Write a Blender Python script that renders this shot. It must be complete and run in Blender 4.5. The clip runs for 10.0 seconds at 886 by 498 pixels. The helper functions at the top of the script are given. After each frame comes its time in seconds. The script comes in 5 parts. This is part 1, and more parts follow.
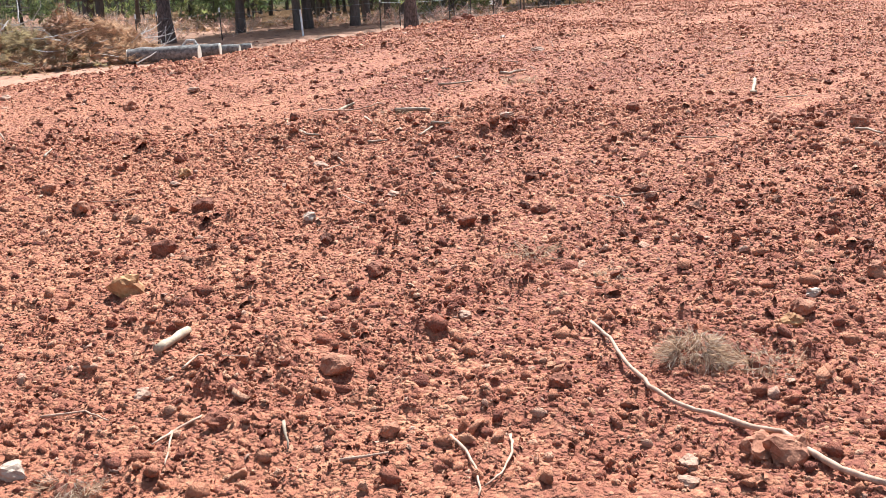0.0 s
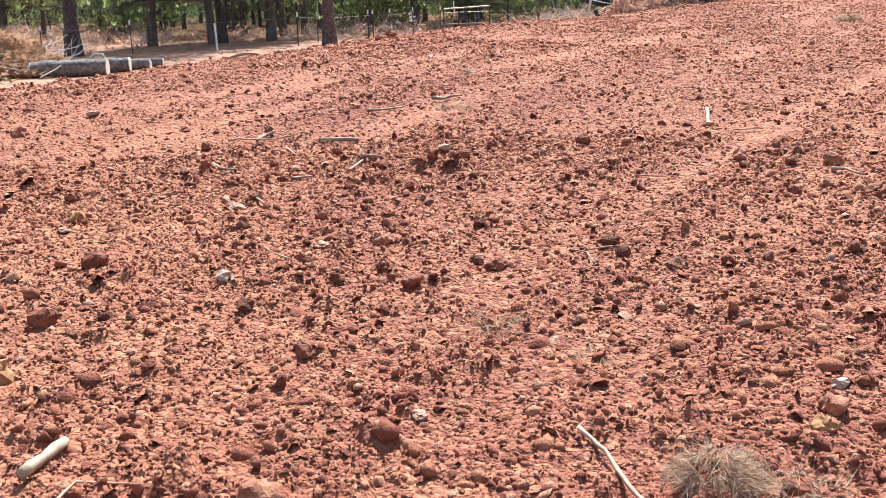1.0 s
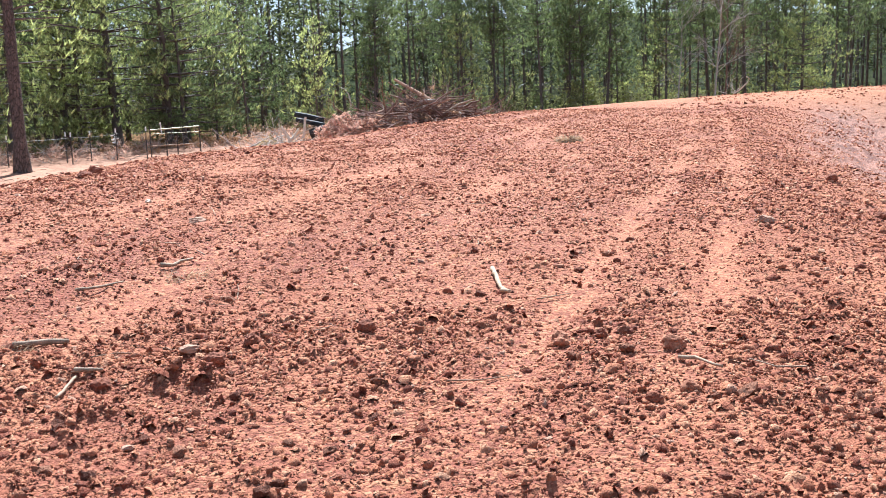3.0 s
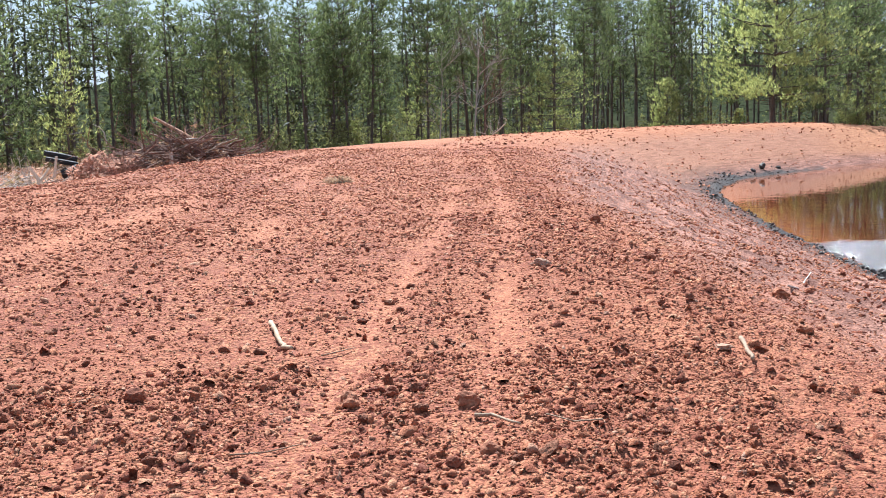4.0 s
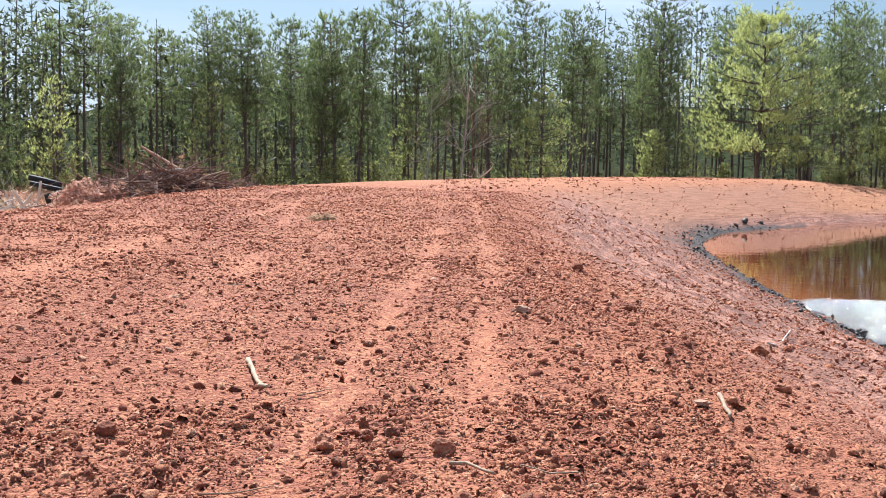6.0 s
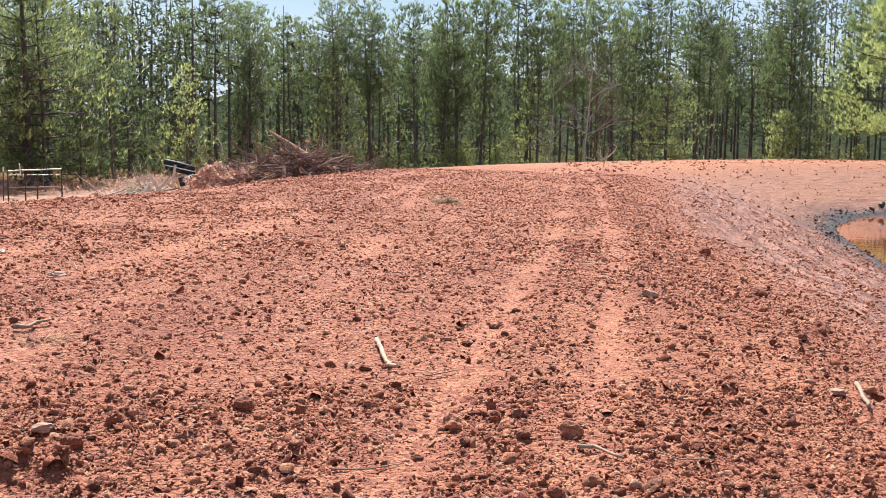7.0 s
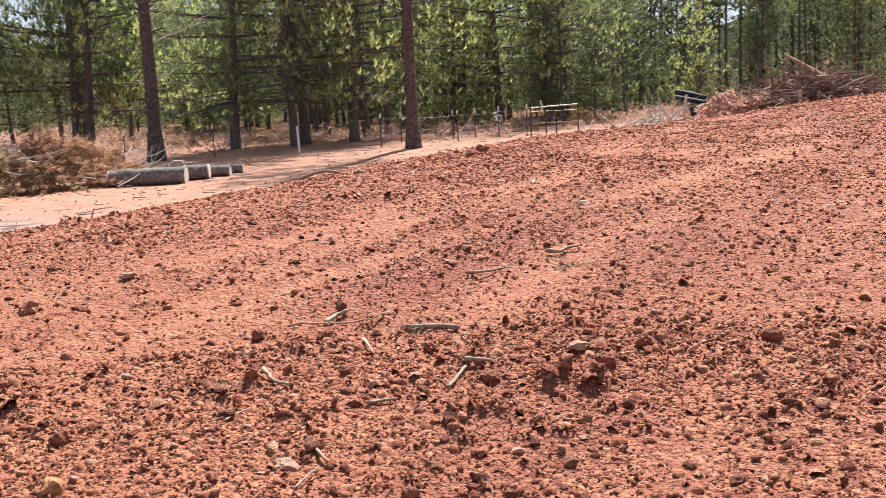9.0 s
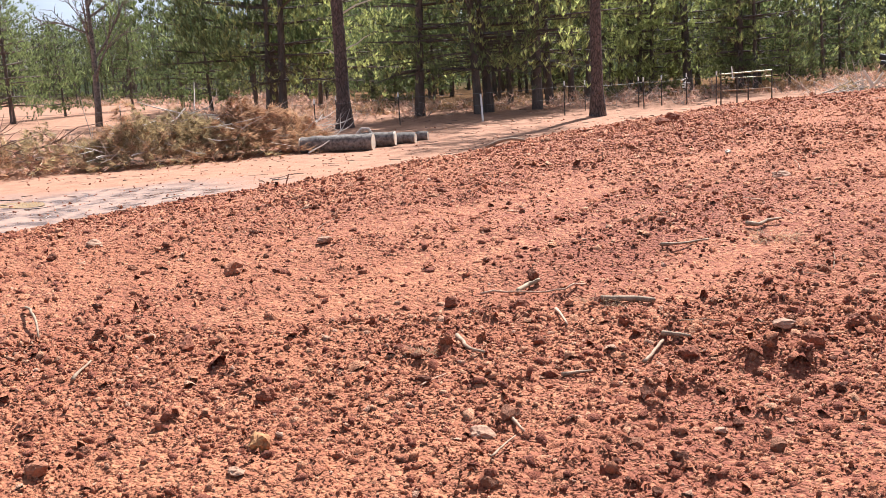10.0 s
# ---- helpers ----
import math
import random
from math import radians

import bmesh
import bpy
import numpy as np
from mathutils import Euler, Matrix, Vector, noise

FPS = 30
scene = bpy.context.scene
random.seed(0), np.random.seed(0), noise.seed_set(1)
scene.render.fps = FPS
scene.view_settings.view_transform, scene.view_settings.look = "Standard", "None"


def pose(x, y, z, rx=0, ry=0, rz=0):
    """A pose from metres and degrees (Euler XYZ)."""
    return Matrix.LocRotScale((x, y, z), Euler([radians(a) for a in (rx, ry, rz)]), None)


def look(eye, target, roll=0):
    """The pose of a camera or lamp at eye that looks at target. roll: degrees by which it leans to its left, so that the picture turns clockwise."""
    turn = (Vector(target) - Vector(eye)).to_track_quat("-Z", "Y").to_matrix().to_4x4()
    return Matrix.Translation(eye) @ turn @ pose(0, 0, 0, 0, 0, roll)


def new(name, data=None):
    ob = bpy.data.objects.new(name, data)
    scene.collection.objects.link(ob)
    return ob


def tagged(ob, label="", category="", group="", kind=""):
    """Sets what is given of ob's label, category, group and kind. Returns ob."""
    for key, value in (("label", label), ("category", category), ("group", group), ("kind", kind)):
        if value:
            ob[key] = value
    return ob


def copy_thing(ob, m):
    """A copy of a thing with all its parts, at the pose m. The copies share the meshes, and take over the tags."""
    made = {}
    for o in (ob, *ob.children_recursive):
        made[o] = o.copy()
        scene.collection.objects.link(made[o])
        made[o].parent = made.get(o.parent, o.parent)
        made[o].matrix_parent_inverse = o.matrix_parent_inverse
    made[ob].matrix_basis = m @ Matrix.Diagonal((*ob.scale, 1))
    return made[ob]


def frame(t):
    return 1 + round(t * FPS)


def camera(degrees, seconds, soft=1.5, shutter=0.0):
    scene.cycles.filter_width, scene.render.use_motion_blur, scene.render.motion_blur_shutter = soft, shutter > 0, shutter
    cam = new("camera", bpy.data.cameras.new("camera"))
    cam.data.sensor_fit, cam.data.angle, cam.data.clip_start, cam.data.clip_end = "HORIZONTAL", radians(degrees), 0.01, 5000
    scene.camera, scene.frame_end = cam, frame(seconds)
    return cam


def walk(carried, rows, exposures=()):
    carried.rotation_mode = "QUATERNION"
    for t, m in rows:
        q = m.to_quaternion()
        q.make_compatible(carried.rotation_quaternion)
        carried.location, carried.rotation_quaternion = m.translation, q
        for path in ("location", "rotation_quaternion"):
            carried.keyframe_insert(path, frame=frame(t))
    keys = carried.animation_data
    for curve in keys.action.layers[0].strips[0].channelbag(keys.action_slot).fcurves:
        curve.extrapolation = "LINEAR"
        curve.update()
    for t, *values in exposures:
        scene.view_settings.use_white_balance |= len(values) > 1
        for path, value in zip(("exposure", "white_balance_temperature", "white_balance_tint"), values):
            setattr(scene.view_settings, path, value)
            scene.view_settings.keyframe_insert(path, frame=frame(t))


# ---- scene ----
cam = camera(45.98, 10.0, soft=0.5, shutter=0.1)
PATH = [
    (0, (1.734, -2.216, 1.143), (-4.268, 5.360, -1.422), -2.88),
    (0.5, (1.403, -1.946, 1.162), (-4.254, 5.907, -1.357), -2.30),
    (1, (1.141, -1.611, 1.151), (-4.232, 6.458, -1.305), -1.82),
    (1.5, (0.821, -1.249, 1.182), (-4.211, 7.088, -1.091), -1.72),
    (2, (0.490, -0.980, 1.258), (-4.124, 7.654, -0.783), -1.83),
    (2.5, (0.301, -0.672, 1.283), (-3.702, 8.314, -0.512), -2.07),
    (2.7, (0.233, -0.520, 1.320), (-3.389, 8.651, -0.348), -2.08),
    (3.8, (-0.056, -0.048, 1.392), (-1.311, 9.789, 0.111), -1.83),
    (4, (-0.037, -0.020, 1.400), (-0.855, 9.871, 0.175), -1.56),
    (4.5, (0.047, 0.021, 1.408), (0.029, 9.962, 0.324), -0.96),
    (5, (0.061, 0.033, 1.413), (0.312, 9.986, 0.473), -0.23),
    (5.5, (0.023, 0.020, 1.414), (0.009, 9.985, 0.581), 0.51),
    (5.7, (-0.004, 0.010, 1.418), (-0.273, 9.973, 0.599), 0.78),
    (6.8, (-0.076, -0.035, 1.418), (-1.653, 9.793, 0.453), 0.77),
    (7, (-0.073, -0.036, 1.417), (-1.867, 9.750, 0.406), 0.67),
    (7.5, (-0.073, -0.036, 1.416), (-2.377, 9.627, 0.271), -0.02),
    (8, (-0.084, -0.025, 1.411), (-3.351, 9.336, 0.110), -1.00),
    (8.5, (-0.128, -0.025, 1.408), (-4.768, 8.714, -0.040), -1.94),
    (9, (-0.173, -0.054, 1.396), (-6.253, 7.726, -0.187), -2.72),
    (9.5, (-0.245, -0.067, 1.396), (-7.224, 6.890, -0.304), -3.10),
    (10, (-0.267, -0.076, 1.397), (-7.578, 6.506, -0.398), -3.23),
]
walk(cam, [(t, look(e, a, r)) for t, e, a, r in PATH], [(0.0, 1.30, 5300, 1), (2.5, 1.42, 5200, 2), (4.0, 1.20, 5340, 4), (5.5, 1.12, 5400, 5), (7.5, 1.10, 5600, 6), (10.0, 1.14, 5800, 9)])

# ---- light: high sun ahead of the walk, pale sky with thin cloud ----
SUN_AZ, SUN_EL = radians(22), radians(52)          # turn to the left of +y, height
world = bpy.data.worlds.new("sky")
scene.world = world
world.use_nodes = True
wt = world.node_tree
wt.nodes.clear()


def nd(tree, kind, **values):
    n = tree.nodes.new(kind)
    for key, v in values.items():
        n.inputs[key.replace("_", " ")].default_value = v
    return n


def link(tree, a, b):
    tree.links.new(a, b)


sky = wt.nodes.new("ShaderNodeTexSky")
sky.sky_type, sky.sun_disc = "NISHITA", False
sky.sun_elevation, sky.sun_rotation = SUN_EL, -SUN_AZ
sky.air_density, sky.dust_density, sky.ozone_density = 1.0, 1.5, 1.0
geo = wt.nodes.new("ShaderNodeTexCoord")
cloud = nd(wt, "ShaderNodeTexNoise", Scale=3.2, Detail=6.0, Roughness=0.55)
stretch = wt.nodes.new("ShaderNodeMapping")
stretch.inputs["Scale"].default_value = (1.0, 1.0, 2.6)
ramp = wt.nodes.new("ShaderNodeMapRange")
ramp.inputs["From Min"].default_value, ramp.inputs["From Max"].default_value = 0.45, 0.64
mixc = wt.nodes.new("ShaderNodeMix")
mixc.data_type = "RGBA"
mixc.inputs["B"].default_value = (8.4, 8.9, 9.9, 1)
bg = nd(wt, "ShaderNodeBackground", Strength=0.046)
wout = wt.nodes.new("ShaderNodeOutputWorld")
link(wt, geo.outputs["Generated"], stretch.inputs["Vector"])
link(wt, stretch.outputs["Vector"], cloud.inputs["Vector"])
link(wt, cloud.outputs["Fac"], ramp.inputs["Value"])
link(wt, ramp.outputs["Result"], mixc.inputs["Factor"])
link(wt, sky.outputs["Color"], mixc.inputs["A"])
link(wt, mixc.outputs["Result"], bg.inputs["Color"])
link(wt, bg.outputs["Background"], wout.inputs["Surface"])

sun_data = bpy.data.lights.new("sun", "SUN")
sun_data.energy, sun_data.angle, sun_data.color = 5.4, radians(0.8), (1.0, 0.94, 0.84)
sun = new("sun", sun_data)
SUN_DIR = Vector((-math.sin(SUN_AZ) * math.cos(SUN_EL), math.cos(SUN_AZ) * math.cos(SUN_EL), math.sin(SUN_EL)))
sun.matrix_world = look(SUN_DIR * 60, (0, 0, 0))


# ---- materials ----
def material(name):
    m = bpy.data.materials.new(name)
    m.use_nodes = True
    return m, m.node_tree, m.node_tree.nodes["Principled BSDF"]


def rgb_mix(t, fac, a, b, mode="MIX"):
    n = t.nodes.new("ShaderNodeMix")
    n.data_type, n.blend_type = "RGBA", mode
    for socket, v in ((n.inputs["Factor"], fac), (n.inputs["A"], a), (n.inputs["B"], b)):
        if isinstance(v, (int, float)):
            socket.default_value = v
        elif isinstance(v, tuple):
            socket.default_value = (*v, 1)
        else:
            link(t, v, socket)
    return n.outputs["Result"]


def noise_tex(t, scale, detail=4.0, rough=0.55, vector=None, dist=0.0):
    n = nd(t, "ShaderNodeTexNoise", Scale=scale, Detail=detail, Roughness=rough, Distortion=dist)
    if vector is not None:
        link(t, vector, n.inputs["Vector"])
    return n.outputs["Fac"]


def span(t, value, a, b, lo=0.0, hi=1.0):
    n = t.nodes.new("ShaderNodeMapRange")
    n.inputs["From Min"].default_value, n.inputs["From Max"].default_value = a, b
    n.inputs["To Min"].default_value, n.inputs["To Max"].default_value = lo, hi
    link(t, value, n.inputs["Value"])
    return n.outputs["Result"]


def calc(t, op, a, b=0.0):
    n = t.nodes.new("ShaderNodeMath")
    n.operation = op
    for k, v in enumerate((a, b)):
        if isinstance(v, (int, float)):
            n.inputs[k].default_value = v
        else:
            link(t, v, n.inputs[k])
    return n.outputs["Value"]


def bump_to(t, shader, height, strength, distance):
    n = nd(t, "ShaderNodeBump", Strength=strength, Distance=distance)
    link(t, height, n.inputs["Height"])
    link(t, n.outputs["Normal"], shader.inputs["Normal"])
    return n


def attr(t, name):
    n = t.nodes.new("ShaderNodeAttribute")
    n.attribute_name = name
    return n.outputs["Fac"]


def place(t):
    return t.nodes.new("ShaderNodeTexCoord").outputs["Object"]


CLAY_PALE, CLAY = (0.44, 0.186, 0.098), (0.31, 0.109, 0.058)


def cells(t, vector, scale, warp):
    """Crumbs of soil: a random tone for each and the rounded height of its middle."""
    n = nd(t, "ShaderNodeTexNoise", Scale=scale * 1.3, Detail=2.0)
    link(t, vector, n.inputs["Vector"])
    shift = t.nodes.new("ShaderNodeVectorMath")
    shift.operation = "MULTIPLY_ADD"
    shift.inputs[1].default_value = (warp / scale * 2,) * 3
    link(t, n.outputs["Color"], shift.inputs[0])
    link(t, vector, shift.inputs[2])
    vor = nd(t, "ShaderNodeTexVoronoi", Scale=scale)
    link(t, shift.outputs["Vector"], vor.inputs["Vector"])
    sep = t.nodes.new("ShaderNodeSeparateColor")
    link(t, vor.outputs["Color"], sep.inputs["Color"])
    return sep.outputs["Red"], span(t, vor.outputs["Distance"], 0.05, 0.6, 1.0, 0.0)


def ground_material():
    m, t, p = material("bare_ground")
    v = place(t)
    big = noise_tex(t, 0.22, 3, 0.5, v)
    mid = noise_tex(t, 1.6, 5, 0.6, v)
    fine = noise_tex(t, 14.0, 6, 0.65, v)
    grain = noise_tex(t, 70.0, 4, 0.7, v)
    dry = span(t, calc(t, "ADD", calc(t, "MULTIPLY", mid, 0.6), calc(t, "MULTIPLY", fine, 0.4)), 0.40, 0.60)
    tone1, dome1 = cells(t, v, 24.0, 0.35)
    tone2, dome2 = cells(t, v, 58.0, 0.35)
    tone3, dome3 = cells(t, v, 9.0, 0.5)
    clay = rgb_mix(t, dry, CLAY, CLAY_PALE)
    own = attr(t, "tone")
    clay = rgb_mix(t, span(t, own, 0.5, 0.95, 0.0, 0.6), clay, (0.23, 0.075, 0.043))
    clay = rgb_mix(t, span(t, own, 0.0, 0.25, 0.55, 0.0), clay, (0.53, 0.25, 0.135))
    clay = rgb_mix(t, calc(t, "MULTIPLY", attr(t, "rut"), 0.35), clay, CLAY_PALE)
    # windrows tinted darker: fresher red clay, plus painted shade among the clods
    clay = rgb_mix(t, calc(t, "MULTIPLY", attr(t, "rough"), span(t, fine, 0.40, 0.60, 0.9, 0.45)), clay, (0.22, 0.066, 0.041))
    clay = rgb_mix(t, span(t, tone1, 0.45, 0.85, 0.0, 0.85), clay, (0.20, 0.06, 0.038))
    clay = rgb_mix(t, span(t, tone2, 0.45, 0.85, 0.0, 0.85), clay, (0.18, 0.054, 0.035))
    clay = rgb_mix(t, span(t, tone3, 0.7, 1.0, 0.0, 0.5), clay, (0.24, 0.07, 0.04))
    clay = rgb_mix(t, span(t, tone2, 0.0, 0.2, 0.4, 0.0), clay, (0.52, 0.26, 0.145))
    clay = rgb_mix(t, span(t, big, 0.4, 0.65, 0.0, 0.3), clay, (0.45, 0.18, 0.084))
    # trodden pale field, smoothed bank, forest floor, wet edge
    field = rgb_mix(t, span(t, mid, 0.35, 0.65), (0.41, 0.208, 0.13), (0.29, 0.142, 0.088))
    field = rgb_mix(t, span(t, fine, 0.47, 0.62, 0.0, 0.45), field, (0.20, 0.115, 0.075))
    sep = t.nodes.new("ShaderNodeSeparateXYZ")
    link(t, v, sep.inputs["Vector"])
    row = t.nodes.new("ShaderNodeCombineXYZ")
    link(t, calc(t, "MULTIPLY", attr(t, "shore"), 5.5), row.inputs["X"])
    link(t, calc(t, "MULTIPLY", sep.outputs["Y"], 0.5), row.inputs["Y"])
    rake = noise_tex(t, 1.0, 6, 0.7, row.outputs["Vector"])
    # low furrows get a dark colour that paints the shadow between raked rows
    bank = rgb_mix(t, span(t, rake, 0.43, 0.56), (0.17, 0.075, 0.055), (0.43, 0.21, 0.15))
    bank = rgb_mix(t, span(t, mid, 0.42, 0.66, 0.0, 0.7), bank, (0.19, 0.09, 0.066))
    bank = rgb_mix(t, calc(t, "MULTIPLY", attr(t, "damp"), span(t, fine, 0.35, 0.65, 1.0, 0.55)), bank, (0.115, 0.072, 0.06))
    sand = rgb_mix(t, dry, (0.34, 0.145, 0.07), (0.46, 0.215, 0.11))
    litter = rgb_mix(t, span(t, fine, 0.35, 0.65), (0.10, 0.056, 0.031), (0.25, 0.14, 0.078))
    c = rgb_mix(t, attr(t, "bank"), clay, bank)
    c = rgb_mix(t, attr(t, "sand"), c, sand)
    c = rgb_mix(t, calc(t, "MULTIPLY", attr(t, "bank"), span(t, tone1, 0.5, 0.95, 0.0, 0.5)), c, (0.13, 0.055, 0.04))
    c = rgb_mix(t, calc(t, "MULTIPLY", attr(t, "sand"), span(t, tone3, 0.45, 0.95, 0.0, 0.75)), c, (0.20, 0.08, 0.042))
    c = rgb_mix(t, attr(t, "field"), c, field)
    # further into the wood the floor's shade is painted as near-black green
    litter = rgb_mix(t, attr(t, "wood_shade"), litter, rgb_mix(t, span(t, mid, 0.4, 0.6), (0.022, 0.026, 0.015), (0.05, 0.056, 0.03)))
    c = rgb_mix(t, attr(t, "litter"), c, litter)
    wet = attr(t, "wet")
    c = rgb_mix(t, wet, c, rgb_mix(t, span(t, fine, 0.4, 0.6), (0.022, 0.019, 0.019), (0.085, 0.06, 0.052)))
    mud = attr(t, "mud")
    c = rgb_mix(t, mud, c, rgb_mix(t, span(t, mid, 0.42, 0.58), (0.15, 0.092, 0.072), (0.34, 0.215, 0.165)))
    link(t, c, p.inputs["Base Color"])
    shine = calc(t, "MAXIMUM", calc(t, "MULTIPLY", wet, 0.38), calc(t, "MULTIPLY", mud, span(t, mid, 0.42, 0.58, 0.9, 0.15)))
    link(t, span(t, shine, 0.0, 1.0, 0.95, 0.12), p.inputs["Roughness"])
    link(t, span(t, attr(t, "litter"), 0.0, 1.0, 0.22, 0.0), p.inputs["Specular IOR Level"])
    h = calc(t, "ADD", calc(t, "MULTIPLY", fine, 0.012), calc(t, "MULTIPLY", grain, 0.006))
    h = calc(t, "ADD", h, calc(t, "MULTIPLY", calc(t, "MULTIPLY", rake, attr(t, "bank")), 0.05))
    loose = calc(t, "SUBTRACT", 1.0, calc(t, "MAXIMUM", attr(t, "field"), attr(t, "sand")))
    loose = calc(t, "MULTIPLY", loose, span(t, attr(t, "rut"), 0.0, 1.0, 1.0, 0.45))
    crumb = calc(t, "ADD", calc(t, "MULTIPLY", dome1, 0.016), calc(t, "MULTIPLY", dome2, 0.008))
    crumb = calc(t, "ADD", crumb, calc(t, "MULTIPLY", dome3, calc(t, "MULTIPLY", tone3, 0.016)))
    h = calc(t, "ADD", h, calc(t, "MULTIPLY", loose, crumb))
    bump_to(t, p, h, 1.0, 1.0)
    return m


def clod_material():
    m, t, p = material("clay_clods")
    r = t.nodes.new("ShaderNodeNewGeometry").outputs["Random Per Island"]
    v = place(t)
    fine = noise_tex(t, 60.0, 5, 0.65, v)
    ramp = t.nodes.new("ShaderNodeValToRGB")
    e = ramp.color_ramp.elements
    e[0].position, e[0].color = 0.0, (0.20, 0.058, 0.036, 1)
    e[1].position, e[1].color = 1.0, (0.52, 0.29, 0.20, 1)
    for pos, col in ((0.25, (0.30, 0.092, 0.051, 1)), (0.5, (0.41, 0.148, 0.078, 1)), (0.8, (0.52, 0.208, 0.11, 1)), (0.95, (0.57, 0.28, 0.163, 1))):
        x = e.new(pos)
        x.color = col
    link(t, r, ramp.inputs["Fac"])
    c = rgb_mix(t, span(t, fine, 0.42, 0.75, 0.0, 0.3), ramp.outputs["Color"], (0.50, 0.235, 0.16))
    link(t, c, p.inputs["Base Color"])
    p.inputs["Roughness"].default_value = 0.95
    p.inputs["Specular IOR Level"].default_value = 0.2
    bump_to(t, p, calc(t, "ADD", noise_tex(t, 150.0, 4, 0.7, v), calc(t, "MULTIPLY", fine, 1.6)), 1.0, 0.011)
    return m


def plain(name, a, b, scale, rough=0.85, bump=0.5, depth=0.01, spec=0.3, stretch=None, metal=0.0):
    """Two-tone material with grain; stretch gives fibres along z."""
    m, t, p = material(name)
    v = place(t)
    if stretch:
        s = t.nodes.new("ShaderNodeMapping")
        s.inputs["Scale"].default_value = stretch
        link(t, v, s.inputs["Vector"])
        v = s.outputs["Vector"]
    n1, n2 = noise_tex(t, scale, 5, 0.6, v), noise_tex(t, scale * 6, 4, 0.65, v)
    f = span(t, calc(t, "ADD", calc(t, "MULTIPLY", n1, 0.65), calc(t, "MULTIPLY", n2, 0.35)), 0.38, 0.62)
    c = rgb_mix(t, f, a, b)
    link(t, c, p.inputs["Base Color"])
    p.inputs["Roughness"].default_value, p.inputs["Specular IOR Level"].default_value, p.inputs["Metallic"].default_value = rough, spec, metal
    bump_to(t, p, calc(t, "ADD", n1, calc(t, "MULTIPLY", n2, 0.5)), bump, depth)
    return m


def leaf_material(name, shades, glow, per_object=0.25):
    """Thin leaves and needles: some light passes through them."""
    m, t, p = material(name)
    g = t.nodes.new("ShaderNodeNewGeometry").outputs["Random Per Island"]
    o = t.nodes.new("ShaderNodeObjectInfo").outputs["Random"]
    ramp = t.nodes.new("ShaderNodeValToRGB")
    e = ramp.color_ramp.elements
    e[0].color, e[1].color = (*shades[0], 1), (*shades[-1], 1)
    for k, s in enumerate(shades[1:-1]):
        x = e.new((k + 1) / (len(shades) - 1))
        x.color = (*s, 1)
    f = calc(t, "ADD", calc(t, "MULTIPLY", g, 1 - per_object), calc(t, "MULTIPLY", o, per_object))
    link(t, f, ramp.inputs["Fac"])
    link(t, ramp.outputs["Color"], p.inputs["Base Color"])
    p.inputs["Roughness"].default_value, p.inputs["Specular IOR Level"].default_value = 0.6, 0.25
    tr = t.nodes.new("ShaderNodeBsdfTranslucent")
    link(t, rgb_mix(t, 1.0, ramp.outputs["Color"], glow, "MULTIPLY"), tr.inputs["Color"])
    mix = t.nodes.new("ShaderNodeMixShader")
    mix.inputs["Fac"].default_value = 0.55
    link(t, p.outputs["BSDF"], mix.inputs[1])
    link(t, tr.outputs["BSDF"], mix.inputs[2])
    link(t, mix.outputs["Shader"], t.nodes["Material Output"].inputs["Surface"])
    return m


def water_material():
    m, t, p = material("pond_water")
    v = place(t)
    silt = rgb_mix(t, span(t, attr(t, "depth"), 0.2, 2.2), (0.24, 0.075, 0.027), (0.085, 0.02, 0.009))
    link(t, rgb_mix(t, span(t, attr(t, "depth"), 2.0, 7.0), silt, (0.03, 0.011, 0.006)), p.inputs["Base Color"])
    p.inputs["Roughness"].default_value = 0.03
    p.inputs["IOR"].default_value = 1.33
    p.inputs["Specular IOR Level"].default_value = 0.5
    sep = t.nodes.new("ShaderNodeSeparateXYZ")
    link(t, v, sep.inputs["Vector"])
    edge = calc(t, "ADD", sep.outputs["Y"], calc(t, "MULTIPLY", noise_tex(t, 0.35, 4, 0.6, v), 2.4))
    edge = calc(t, "ADD", edge, calc(t, "MULTIPLY", noise_tex(t, 5.0, 3, 0.6, v), 1.6))
    wind = span(t, edge, 32.0, 32.5, 1.0, 0.0)
    s = t.nodes.new("ShaderNodeMapping")
    s.inputs["Scale"].default_value = (0.7, 1.5, 1.0)
    link(t, v, s.inputs["Vector"])
    small = noise_tex(t, 5.5, 4, 0.6, s.outputs["Vector"])
    calm = noise_tex(t, 1.3, 2, 0.5, s.outputs["Vector"])
    h = calc(t, "ADD", calc(t, "MULTIPLY", small, calc(t, "MULTIPLY", wind, 0.45)), calc(t, "MULTIPLY", calm, 0.035))
    bump_to(t, p, h, 1.0, 0.10)
    link(t, span(t, wind, 0, 1, 0.02, 0.09), p.inputs["Roughness"])
    link(t, wind, p.inputs["Coat Weight"])
    p.inputs["Coat Roughness"].default_value = 0.06
    p.inputs["Coat IOR"].default_value = 1.9
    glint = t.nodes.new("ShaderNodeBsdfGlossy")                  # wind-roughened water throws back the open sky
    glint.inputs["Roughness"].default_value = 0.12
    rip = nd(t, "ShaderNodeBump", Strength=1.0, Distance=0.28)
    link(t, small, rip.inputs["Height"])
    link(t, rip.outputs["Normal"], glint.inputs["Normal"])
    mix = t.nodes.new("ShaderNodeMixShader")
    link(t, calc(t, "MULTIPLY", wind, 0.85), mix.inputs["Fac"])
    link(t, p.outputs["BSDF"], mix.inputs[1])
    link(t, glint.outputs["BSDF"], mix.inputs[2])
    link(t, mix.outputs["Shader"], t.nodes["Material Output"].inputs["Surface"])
    return m


